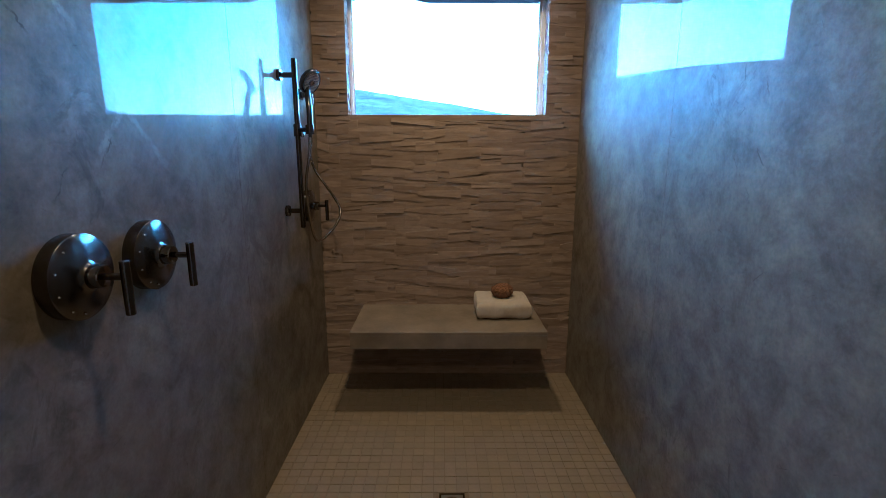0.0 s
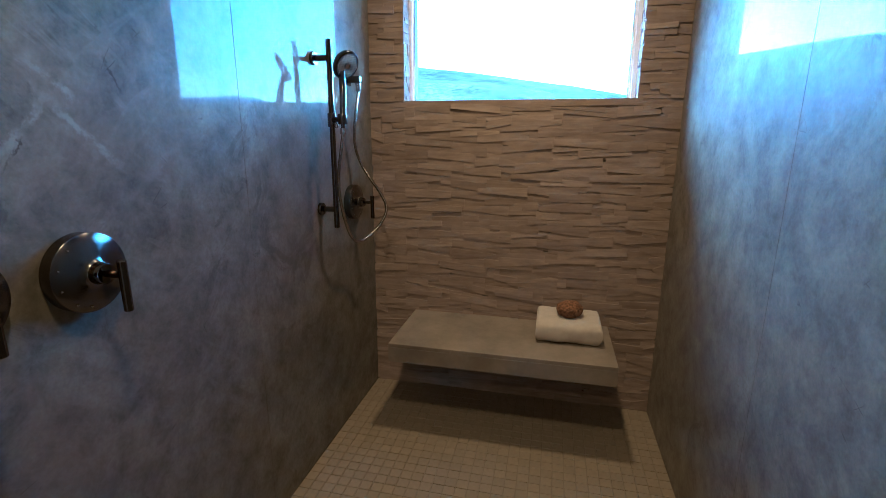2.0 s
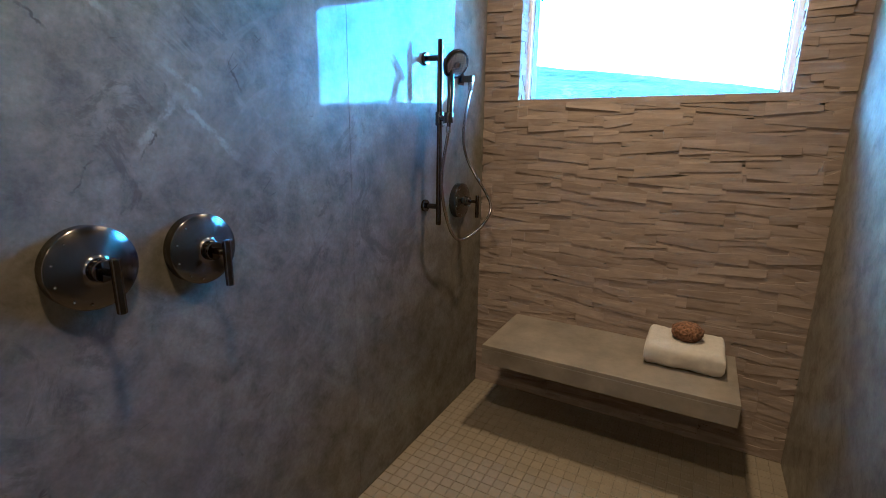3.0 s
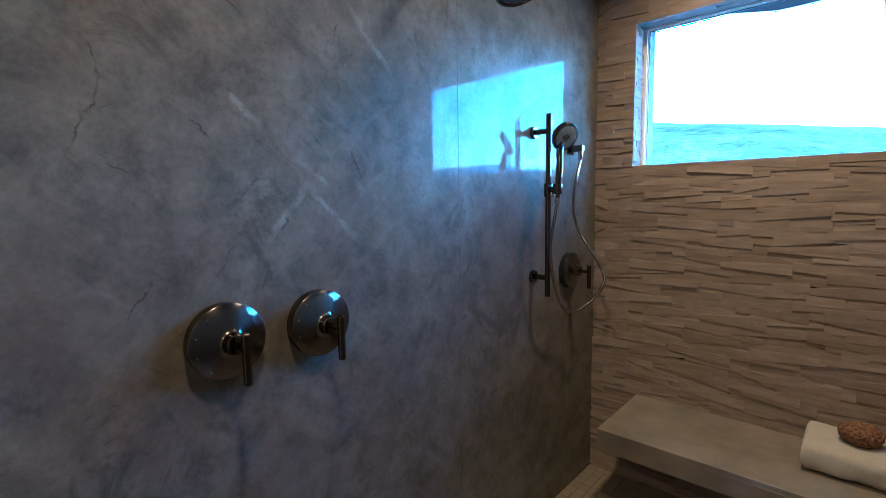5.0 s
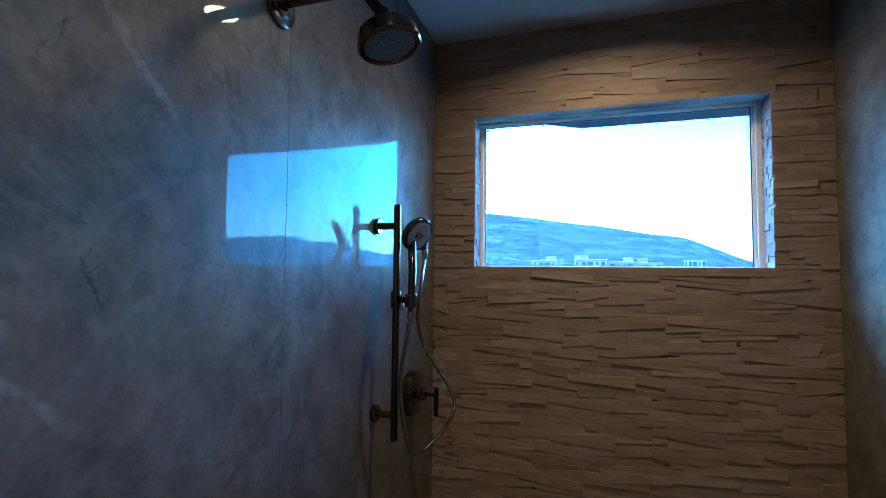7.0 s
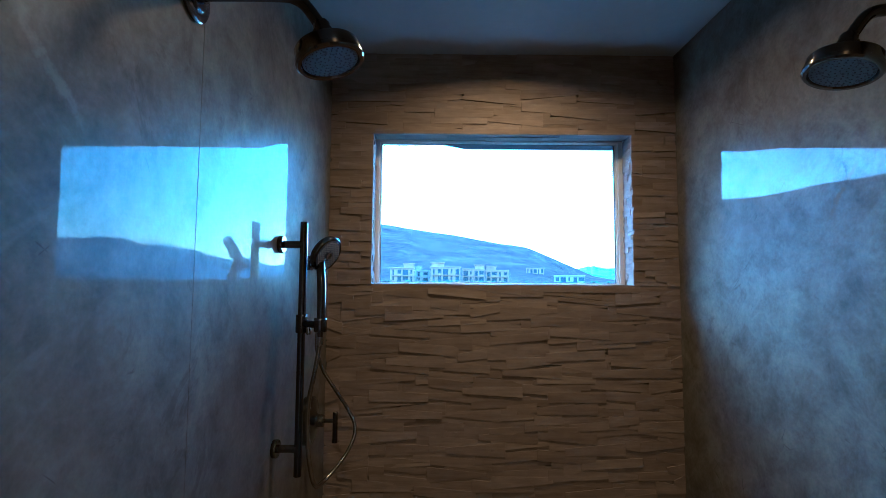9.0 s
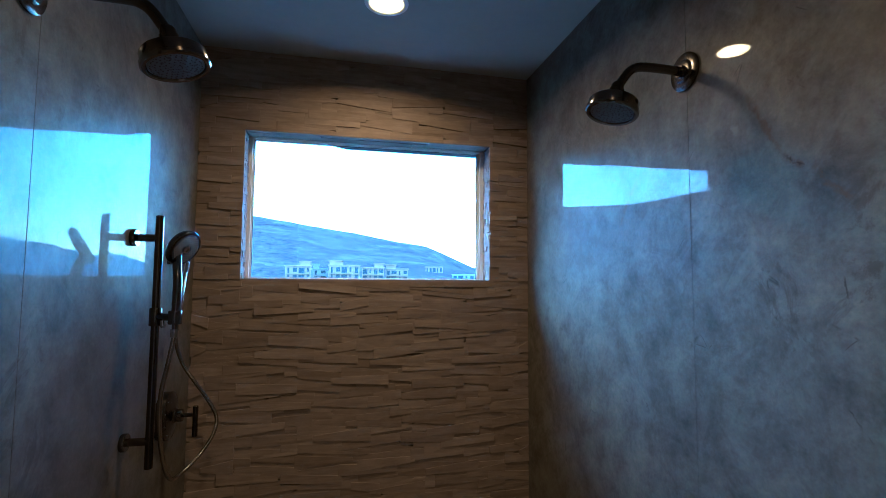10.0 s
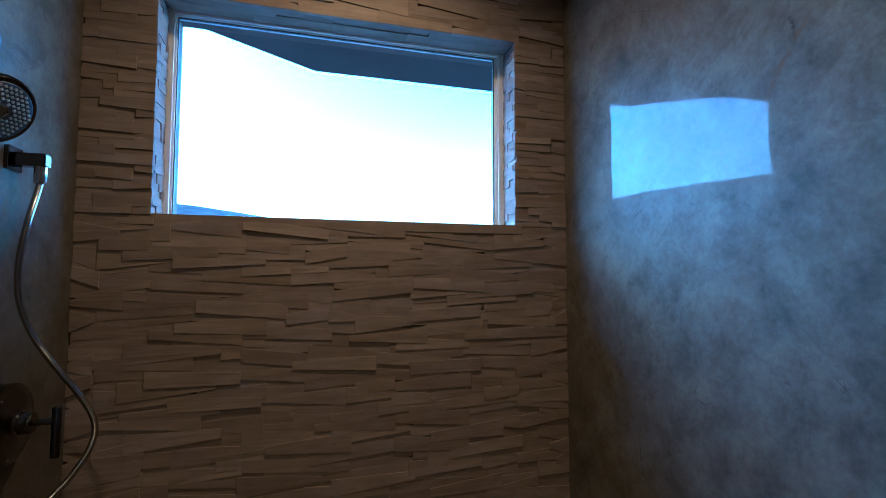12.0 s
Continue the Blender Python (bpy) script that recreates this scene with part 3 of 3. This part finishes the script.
outlet = thing("hose_outlet", (XL, 3.140, 1.735), "square dark metal hose outlet on the slab wall", "hose outlet")
m = local(outlet)
part("wall_plate", box(bmesh.new(), 0.0, 0.010, -0.027, 0.027, -0.027, 0.027, 0.002), METAL, outlet)
part("spout", box(bmesh.new(), 0.009, 0.072, -0.014, 0.014, -0.016, 0.014, 0.003), METAL, outlet)
part("nozzle", turned(bmesh.new(), [(0.0, 0.0), (0.0125, 0.0), (0.0125, 0.038), (0.0105, 0.042), (0.0, 0.042)], facing((0.058, 0, -0.013), (0, 0, -1)), 20), CHROME, outlet, "bright hose nut", True)

hose_line = spline([(HX, HY, 1.482), (-0.034, 2.750, 1.40), (-0.052, 2.760, 1.315), (-0.060, 2.778, 1.228), (-0.063, 2.815, 1.130), (-0.066, 2.875, 1.040), (-0.070, 2.945, 0.990),
                    (-0.068, 3.000, 0.978), (-0.048, 3.045, 0.990), (-0.012, 3.088, 1.030), (0.016, 3.118, 1.085), (0.016, 3.140, 1.135), (-0.015, 3.145, 1.195), (-0.060, 3.130, 1.268),
                    (-0.104, 3.130, 1.335), (-0.124, 3.112, 1.412), (-0.118, 3.088, 1.490), (-0.108, 3.090, 1.580), (-0.111, 3.125, 1.650), (XL + 0.058, 3.140, 1.682)], 10)
hose = tagged(part("shower_hose", tube(bmesh.new(), hose_line, 0.0068, 14), STEEL, None, "", True), "grey metal hose hanging in a loop below hand shower", "hose")

# ---- bench, towel, sponge, drain ----
bench = thing("shower_bench", (0.615, 3.2, 0.38), "floating quartzite slab bench fixed to stone wall", "bench")
m = local(bench)
BX0, BX1, BY0, BY1, BZ0, BZ1 = 0.077, 1.155, 2.955, YB + 0.012, 0.382, 0.478
for name, span in (("seat_slab", (BX0, BX1, BY0, BY1, BZ1 - 0.02, BZ1)),
                   ("front_panel", (BX0, BX1, BY0, BY0 + 0.02, BZ0, BZ1 - 0.0204)),
                   ("side_panel", (BX0, BX0 + 0.02, BY0 + 0.0204, BY1, BZ0, BZ1 - 0.0204)),
                   ("side_panel", (BX1 - 0.02, BX1, BY0 + 0.0204, BY1, BZ0, BZ1 - 0.0204)),
                   ("underside_panel", (BX0 + 0.0204, BX1 - 0.0204, BY0 + 0.0204, BY1, BZ0 + 0.002, BZ0 + 0.02))):
    bm = bmesh.new()
    box(bm, *span, 0.0012, 1)
    bm.transform(m)
    part(name, bm, SLAB_B, bench)


def folded_towel(x0, x1, y0, y1, z0, h):
    """A thick fold, rounded at the front, soft at the ends."""
    bm = bmesh.new()
    nx, ns = 36, 44
    for layer, (a, b, inset) in enumerate(((0.0, 1.0, 0.0),)):
        zc, hh = z0 + h * (a + b) / 2, h * (b - a) / 2
        grid = []
        for i in range(nx + 1):
            u = i / nx
            end = min(u, 1 - u) * nx / 2.2
            pinch = math.sqrt(max(0.0, 1 - (1 - min(1.0, end)) ** 2)) * 0.30 + 0.70
            row = []
            for k in range(ns):
                t = 2 * math.pi * k / ns
                c, s = math.cos(t), math.sin(t)
                ey = abs(c) ** 0.35 * (1 if c > 0 else -1)
                ez = abs(s) ** (0.60 if c < 0 else 0.4) * (1 if s > 0 else -1)
                crease = 0.006 * math.exp(-((s + 0.55) / 0.12) ** 2) * (c < 0)
                y = (y0 + inset + y1) / 2 + (y1 - y0 - inset) / 2 * ey + crease
                x = x0 + inset + (x1 - x0 - 2 * inset) * u
                z = zc + hh * ez * pinch - (0.003 * (ey + 1) / 2 if ez > 0 else 0)
                d = 0.0045 * noise.noise(Vector((x * 14, y * 14, z * 22 + layer * 7))) + 0.0022 * noise.noise(Vector((x * 55, y * 55, z * 55)))
                sag = -0.008 * math.exp(-((x - 0.945) ** 2 + (y - 3.27) ** 2) / 0.004) * (ez > 0)
                row.append(bm.verts.new((x + d, y + d, max(z0 + 0.0005, z + d + sag))))
            grid.append(row)
        for p, q in zip(grid, grid[1:]):
            for k in range(ns):
                bm.faces.new((p[k], p[(k + 1) % ns], q[(k + 1) % ns], q[k]))
        bm.faces.new(grid[0][::-1])
        bm.faces.new(grid[-1])
    return bm


tagged(part("towel", folded_towel(0.783, 1.098, 3.135, 3.418, 0.4782, 0.108), TERRY, None, "", True), "folded white terry towel lying on the bench", "towel")

bm = bmesh.new()
bmesh.ops.create_icosphere(bm, subdivisions=5, radius=1)
for v in bm.verts:
    n = v.co.normalized()
    pit = min(0.0, noise.noise(n * 7.0) + 0.12) * 0.10 + min(0.0, noise.noise(n * 17.0) + 0.05) * 0.05
    lump = 0.10 * noise.noise(n * 1.9) + 0.05 * noise.noise(n * 4.5)
    r = 1 + pit + lump
    v.co = Vector((0.945 + 0.066 * r * n.x, 3.268 + 0.052 * r * n.y, 0.6215 + 0.046 * r * max(n.z, -0.92)))
tagged(part("bath_sponge", bm, SPONGE, None, "", True), "brown natural bath sponge resting on the towel", "sponge")

drain = thing("floor_drain", (0.620, 2.256, 0.001), "square dark metal floor drain set in mosaic tiles", "drain")
bm = bmesh.new()
for a in ((-0.054, 0.054, -0.054, -0.046), (-0.054, 0.054, 0.046, 0.054), (-0.054, -0.046, -0.046, 0.046), (0.046, 0.054, -0.046, 0.046)):
    box(bm, *a, 0.0, 0.004, 0.0008, 1)
part("drain_frame", bm, METAL, drain)
part("strainer", turned(bmesh.new(), [(0.028, 0.0), (0.034, 0.0), (0.034, 0.0035), (0.028, 0.0035), (0.028, 0.0)], Matrix.Identity(4), 32), STEEL, drain, "round strainer ring")
part("drain_cover", box(bmesh.new(), -0.046, 0.046, -0.046, 0.046, -0.003, 0.001), SEALANT, drain)

# ---- outside ----
RIDGE = [(-180, 2.0), (-90, 6.0), (-60, 9.5), (-50, 10.2), (-44, 9.9), (-34, 8.9), (-28, 8.8), (-19, 8.35), (-15, 7.85), (-9, 7.25), (-3.8, 6.5), (1.3, 5.75), (7, 4.7), (10.4, 4.25), (13.8, 2.7), (18, 0.7), (24, -0.3), (60, -0.3), (120, 1.0), (180, 2.0)]
FAR = [(8, 0.5), (13, 0.9), (17.5, 2.0), (20, 1.7), (22.7, 2.6), (23.9, 2.35), (25.5, 2.55), (27.7, 3.2), (30, 3.5), (31.1, 3.8), (32.6, 3.5), (34.3, 4.15), (36, 4.35), (38, 4.0), (42, 3.8), (46, 2.6), (52, 3.0), (60, 1.5)]
EYE_Z = 1.69


def along(table, a):
    for (a0, v0), (a1, v1) in zip(table, table[1:]):
        if a0 <= a <= a1:
            return v0 + (v1 - v0) * (a - a0) / (a1 - a0)
    return table[-1][1]


def land_height(a, r):
    flat = -0.45 + 2.0 * min(1.0, max(0.0, (r - 8) / 190)) ** 1.2
    if r < 230:
        return flat
    x, y = r * math.sin(radians(a)), r * math.cos(radians(a))
    s = min(1.0, (r - 230) / 670)
    crest = EYE_Z + 900 * math.tan(radians(along(RIDGE, a)))
    rough = noise.fractal(Vector((x * 0.006, y * 0.006, 2.0)), 1.0, 2.0, 5)
    up = s ** 1.25
    z = flat + (crest - flat) * up + rough * 9.0 * up * (1 - up) * 2.2 + rough * 3.0 * up
    if r > 900:
        z = flat + (crest - flat) * max(0.0, 1 - (r - 900) / 1500) if crest > flat else flat
    return z


bm = bmesh.new()
azimuths = [-180 + 5 * i for i in range(24)] + [-60 + 0.5 * i for i in range(240)] + [60 + 5 * i for i in range(24)]
radii = [10, 30, 70, 120, 170, 210, 250, 300, 350, 400, 450, 500, 560, 620, 680, 740, 800, 850, 900, 1000, 1400, 2400, 4600]
centre = bm.verts.new((0.6, 2.0, -0.45))
rings = [[bm.verts.new((r * math.sin(radians(a)), r * math.cos(radians(a)), land_height(a, r))) for a in azimuths] for r in radii]
n = len(azimuths)
for i in range(n):
    bm.faces.new((centre, rings[0][i], rings[0][(i + 1) % n]))
for p, q in zip(rings, rings[1:]):
    for i in range(n):
        bm.faces.new((p[i], q[i], q[(i + 1) % n], p[(i + 1) % n]))
structure("ground", bm, LAND, "dry desert ground rising to scrub-covered hills", "ground")

# aerial haze is put into the mountains as a faint blue emission
k = Nodes("far_haze_glow")
FAR_GLOW_MAT = k.set(Base_Color=k.ramp(k.noise(0.004, 6, 0.65), (0.3, (0.10, 0.105, 0.11)), (0.7, (0.20, 0.205, 0.21))), Roughness=1.0, Specular_IOR_Level=0.0,
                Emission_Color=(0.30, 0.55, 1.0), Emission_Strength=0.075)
bm = bmesh.new()
rows = []
for i in range(209):
    a = 8 + i * 0.25
    wob = 0.26 * noise.fractal(Vector((a * 1.7, 3.0, 0.0)), 0.8, 2.1, 6)
    crest = EYE_Z + 3600 * math.tan(radians(along(FAR, a) + wob))
    rows.append([bm.verts.new((r * math.sin(radians(a)), r * math.cos(radians(a)), 1.5 + (crest - 1.5) * f + 8 * noise.noise(Vector((a, r * 0.004, 1)))))
                 for r, f in ((2700, -0.02), (2950, 0.25), (3200, 0.5), (3400, 0.78), (3600, 1.0), (4000, 0.3))])
for p, q in zip(rows, rows[1:]):
    for j in range(5):
        bm.faces.new((p[j], p[j + 1], q[j + 1], q[j]))
structure("backdrop", bm, FAR_GLOW_MAT, "far mountain range beyond the valley, haze painted as glow", "backdrop")

TAN = plain("tan_sheathing", (0.26, 0.185, 0.125), 0.95, scale=0.6, vary=0.3, Specular_IOR_Level=0.1)
WHITE = plain("pale_stucco", (0.29, 0.255, 0.225), 0.95, scale=0.6, vary=0.2, Specular_IOR_Level=0.1)
DARK = plain("dark_opening", (0.055, 0.058, 0.065), 0.8, Specular_IOR_Level=0.05)


def building(a0, a1, r, height, wall, label, floors=2, porch=True):
    """A flat-roofed block of flats that faces the shower's window."""
    mid = radians((a0 + a1) / 2)
    w = 2 * r * math.tan(radians((a1 - a0) / 2))
    base = land_height(math.degrees(mid), r) - 0.1
    ob = thing("apartment_building", (r * math.sin(mid), r * math.cos(mid), base), label, "building", "distant buildings")
    ob.rotation_euler = (0, 0, -mid)
    depth, fh = 9.0, (height - 0.5) / floors
    part("wall", box(bmesh.new(), -w / 2, w / 2, 0, depth, 0, height - 0.4), wall, ob)
    part("roof", box(bmesh.new(), -w / 2 - 0.35, w / 2 + 0.35, -0.7, depth + 0.3, height - 0.4, height, 0.04, 1), wall, ob, "flat roof with deep fascia")
    bays = max(2, round(w / 2.6))
    if porch:
        side = -1 if int(a0) % 2 else 1
        lo, hi = sorted((side * w * 0.48, side * w * 0.06))
        part("upper_storey", box(bmesh.new(), lo, hi, 1.2, depth - 1, height, height + 1.5), wall, ob)
        part("upper_roof", box(bmesh.new(), lo - 0.4, hi + 0.4, 0.5, depth - 0.6, height + 1.5, height + 1.8), wall, ob)
    for f in range(floors):
        for i in range(bays):
            x = -w / 2 + (i + 0.5) * w / bays
            hw = 0.44 * w / bays * (0.42 + 0.72 * ((i * 7 + f * 3 + int(a0 * 3)) % 3) / 2)
            z0 = f * fh + (0.15 if (i + f) % 2 else 0.7)
            win = part("window", box(bmesh.new(), x - hw, x + hw, -0.03, 0.25, z0, f * fh + fh - 0.35), DARK, ob, "dark glazed opening")
            bm = bmesh.new()
            for dx in (-hw, hw - 0.1):
                box(bm, x + dx, x + dx + 0.1, -0.10, -0.035, z0, f * fh + fh - 0.35)
            box(bm, x - hw, x + hw, -0.10, -0.035, f * fh + fh - 0.45, f * fh + fh - 0.35)
            part("window_frame", bm, wall, win)
        if porch and f:
            part("balcony", box(bmesh.new(), -w / 2 + 0.3, w / 2 - 0.3, -1.3, -0.001, f * fh - 0.12, f * fh + 0.12), wall, ob, "plain balcony slab")
    for i in range(0, bays + 1, 2):
        x = -w / 2 + 0.15 + i * (w - 0.3) / bays
        part("post", box(bmesh.new(), x - 0.13, x + 0.13, -1.3, -1.05, 0, height - 0.401), wall, ob)
    return ob


building(-6.1, -3.2, 196, 6.1, TAN, "tan two-storey apartment block with flat roof")
building(-3.1, -1.4, 204, 5.2, WHITE, "white two-storey apartment block with flat roof")
building(-1.2, 2.4, 198, 6.6, TAN, "tan unfinished apartment block with open balconies")
building(2.7, 5.3, 202, 5.9, TAN, "tan two-storey apartment block, beside a taller one")
building(5.5, 8.2, 206, 5.5, TAN, "tan two-storey apartment block at the row's end")
building(10.3, 12.4, 330, 4.4, TAN, "low tan house below the hillside", 1, False)
building(13.6, 17.0, 240, 3.6, WHITE, "low white house near the valley", 1, False)
building(-13.2, -11.2, 260, 4.4, TAN, "low tan house at the foot of the hill", 1, False)

SHRUB = plain("shrub_leaves", (0.06, 0.075, 0.045), 0.9, scale=0.5, vary=0.4)
rng = random.Random(4)
bm = bmesh.new()
for i in range(420):
    a, r = rng.uniform(-24, 46), rng.uniform(95, 190)
    s = rng.uniform(0.25, 0.8) * (1.5 if rng.random() < 0.15 else 1)
    at = Vector((r * math.sin(radians(a)), r * math.cos(radians(a)), land_height(a, r) + s * 0.4))
    for j in range(3):
        p = at + Vector((rng.uniform(-s, s), rng.uniform(-s, s), rng.uniform(-0.1, 0.4) * s))
        for v in bmesh.ops.create_icosphere(bm, subdivisions=1, radius=s * rng.uniform(0.4, 0.8), matrix=Matrix.Translation(p))["verts"]:
            v.co += Vector((rng.uniform(-1, 1), rng.uniform(-1, 1), rng.uniform(-1, 1))) * s * 0.16
tagged(part("desert_shrubs", bm, SHRUB), "scattered low dark desert shrubs on dry ground", "shrubs", kind="stuff")

# ---- pieces of the walls and the floor ----
def quad_stone(bm, a, b, c, d, back, normal, inset=0.0009):
    """A strip of stone from four front corners; back is how deep it is bedded along -normal."""
    front = [Vector(p) for p in (a, b, c, d)]
    n = Vector(normal)
    mid = sum(front, Vector()) / 4
    outer = [bm.verts.new(p - n * inset) for p in front]
    inner = [bm.verts.new(p + (mid - p).normalized() * inset * 1.6) for p in front]
    rear = [bm.verts.new(p - n * (p.dot(n) - back)) for p in front]
    bm.faces.new(inner)
    for i in range(4):
        j = (i + 1) % 4
        bm.faces.new((outer[i], outer[j], inner[j], inner[i]))
        bm.faces.new((rear[i], rear[j], outer[j], outer[i]))


north = (0, -1, 0)


def lay_stones(u0, u1, v0, v1, place, normal, back, course=(0.0205, 0.029), length=0.262, slope=0.0125, seed=1, step=0.0036, lap=0.0070):
    """Courses of tapering strips, cut to one length and laid on four staggered lines; a strip that stands proud overlaps its neighbours."""
    rng = random.Random(seed)
    lines = [v0]
    while lines[-1] < v1 - course[1] * 1.2:
        lines.append(lines[-1] + rng.uniform(*course))
    lines = [v0 + (v - v0) * (v1 - v0) / (lines[-1] - v0) for v in lines]
    low_rows, joined, last_shift = bmesh.new(), 0, -1
    for k, (lo, hi) in enumerate(zip(lines, lines[1:])):
        shift = rng.choice([c for c in range(4) if c != last_shift])
        last_shift = shift
        u = u0 - length * (shift + rng.uniform(-0.12, 0.12)) / 4
        heights = []
        while u < u1:
            w = length * (rng.uniform(0.97, 1.03) if rng.random() < 0.8 else rng.choice((0.5, 0.75)))
            a, b = max(u0, u), min(u1, u + w)
            u += w
            if u1 - u < length * 0.12:
                b, u = u1, u1
            if b - a < 0.012:
                continue
            lean_low, lean_top = rng.choice((-1, -0.6, 0, 0.6, 1)) * slope, rng.choice((-1, -0.6, 0, 0.6, 1)) * slope
            tilt = [-lean_low, lean_low, -lean_top, lean_top]
            keep = lambda v: min(v1, max(v0, v))
            low_a, low_b = keep(lo - lap + tilt[0] * (k > 0)), keep(lo - lap + tilt[1] * (k > 0))
            top = k == len(lines) - 2
            top_a, top_b = (v1, v1) if top else (keep(hi + lap + tilt[2]), keep(hi + lap + tilt[3]))
            level = rng.choice([c for c in range(4) if not heights or c != heights[-1]])
            heights.append(level)
            lean, roll = rng.uniform(-0.0008, 0.0016), rng.uniform(-0.0012, 0.0012)
            p = 0.0005 + step * level / 2 + rng.uniform(0.0, 0.0008)
            q = [p + lean - roll, p + lean + roll, p - lean + roll, p - lean - roll]
            low = normal == north and (hi < 1.06 or (length > 0.25 and lo > WZ1 + 0.14))
            bm = low_rows if low else bmesh.new()
            quad_stone(bm, place(a, low_a, q[0]), place(b, low_b, q[1]), place(b, top_b, q[2]), place(a, top_a, q[3]), back, normal, 0.0006)
            if low:
                joined += 1
            else:
                part("stone_strip", bm, STONE, wall_north)
    if joined:
        tagged(part("stone_courses", low_rows, STONE, wall_north, "further courses of split limestone"), kind="stuff")


flat = lambda u, v, h: (u, YB + 0.004 - h, v)
bed = -(YB + 0.016)
lay_stones(XL, XR, 0.0, WZ0 - 0.004, flat, north, bed, seed=11)
lay_stones(XL, XR, WZ1, ZC, flat, north, bed, seed=12)
lay_stones(XL, WX0, WZ0 - 0.004, WZ1, flat, north, bed, length=0.19, slope=0.004, lap=0.004, seed=13)
lay_stones(WX1, XR, WZ0 - 0.004, WZ1, flat, north, bed, length=0.20, slope=0.004, lap=0.004, seed=14)
deep = YG - 0.0225
small = dict(length=0.09, slope=0.003, step=0.0042, lap=0.003)
lay_stones(YB + 0.008, deep, WZ0, WZ1, lambda u, v, h: (WX0 - 0.006 + h * 0.8, u, v), (1, 0, 0), OX0 - 0.004, seed=15, **small)
lay_stones(YB + 0.008, deep, WZ0, WZ1, lambda u, v, h: (WX1 + 0.006 - h * 0.8, u, v), (-1, 0, 0), -(OX1 + 0.004), seed=16, **small)
lay_stones(WX0, WX1, YB + 0.008, deep, lambda u, v, h: (u, v, WZ1 + 0.006 - h * 0.7), (0, 0, -1), -(OZ1 + 0.004), course=(0.024, 0.038), slope=0.004, lap=0.004, seed=17, step=0.0042)

# two-inch mosaic, each tile on its own round the drain and in front of the bench
PITCH = (XR - XL) / 31
HALF = PITCH / 2 - 0.0012


def tile_mesh(bm, x, y, h):
    low = [bm.verts.new((x + sx * HALF, y + sy * HALF, -0.004)) for sx, sy in ((-1, -1), (1, -1), (1, 1), (-1, 1))]
    mid = [bm.verts.new((x + sx * HALF, y + sy * HALF, h - 0.001)) for sx, sy in ((-1, -1), (1, -1), (1, 1), (-1, 1))]
    top = [bm.verts.new((x + sx * (HALF - 0.0012), y + sy * (HALF - 0.0012), h)) for sx, sy in ((-1, -1), (1, -1), (1, 1), (-1, 1))]
    bm.faces.new(top)
    for i in range(4):
        j = (i + 1) % 4
        bm.faces.new((low[i], low[j], mid[j], mid[i]))
        bm.faces.new((mid[i], mid[j], top[j], top[i]))


bm = bmesh.new()
tile_mesh(bm, 0, 0, 0.0)
shared = part("tile", bm, MOSAIC, floor).data
first = bpy.data.objects["tile"]
rest = bmesh.new()
rng = random.Random(8)
placed = False
for row in range(48):
    y = YB - (row + 0.5) * PITCH
    for col in range(31):
        x = XL + (col + 0.5) * PITCH
        if abs(x - 0.620) < 0.054 + HALF and abs(y - 2.256) < 0.054 + HALF:
            continue
        h = rng.uniform(-0.0005, 0.0005)
        if 2.24 < y < 2.76:
            if placed:
                ob = new("tile", shared)
                ob.parent = floor
            else:
                ob, placed = first, True
            ob.location = (x, y, h)
            ob.rotation_euler = (0, 0, radians(rng.uniform(-0.5, 0.5)))
        else:
            tile_mesh(rest, x + rng.uniform(-0.0003, 0.0003), y + rng.uniform(-0.0003, 0.0003), h)
tagged(part("mosaic_tiles", rest, MOSAIC, floor, "small square beige mosaic tiles"), kind="stuff")
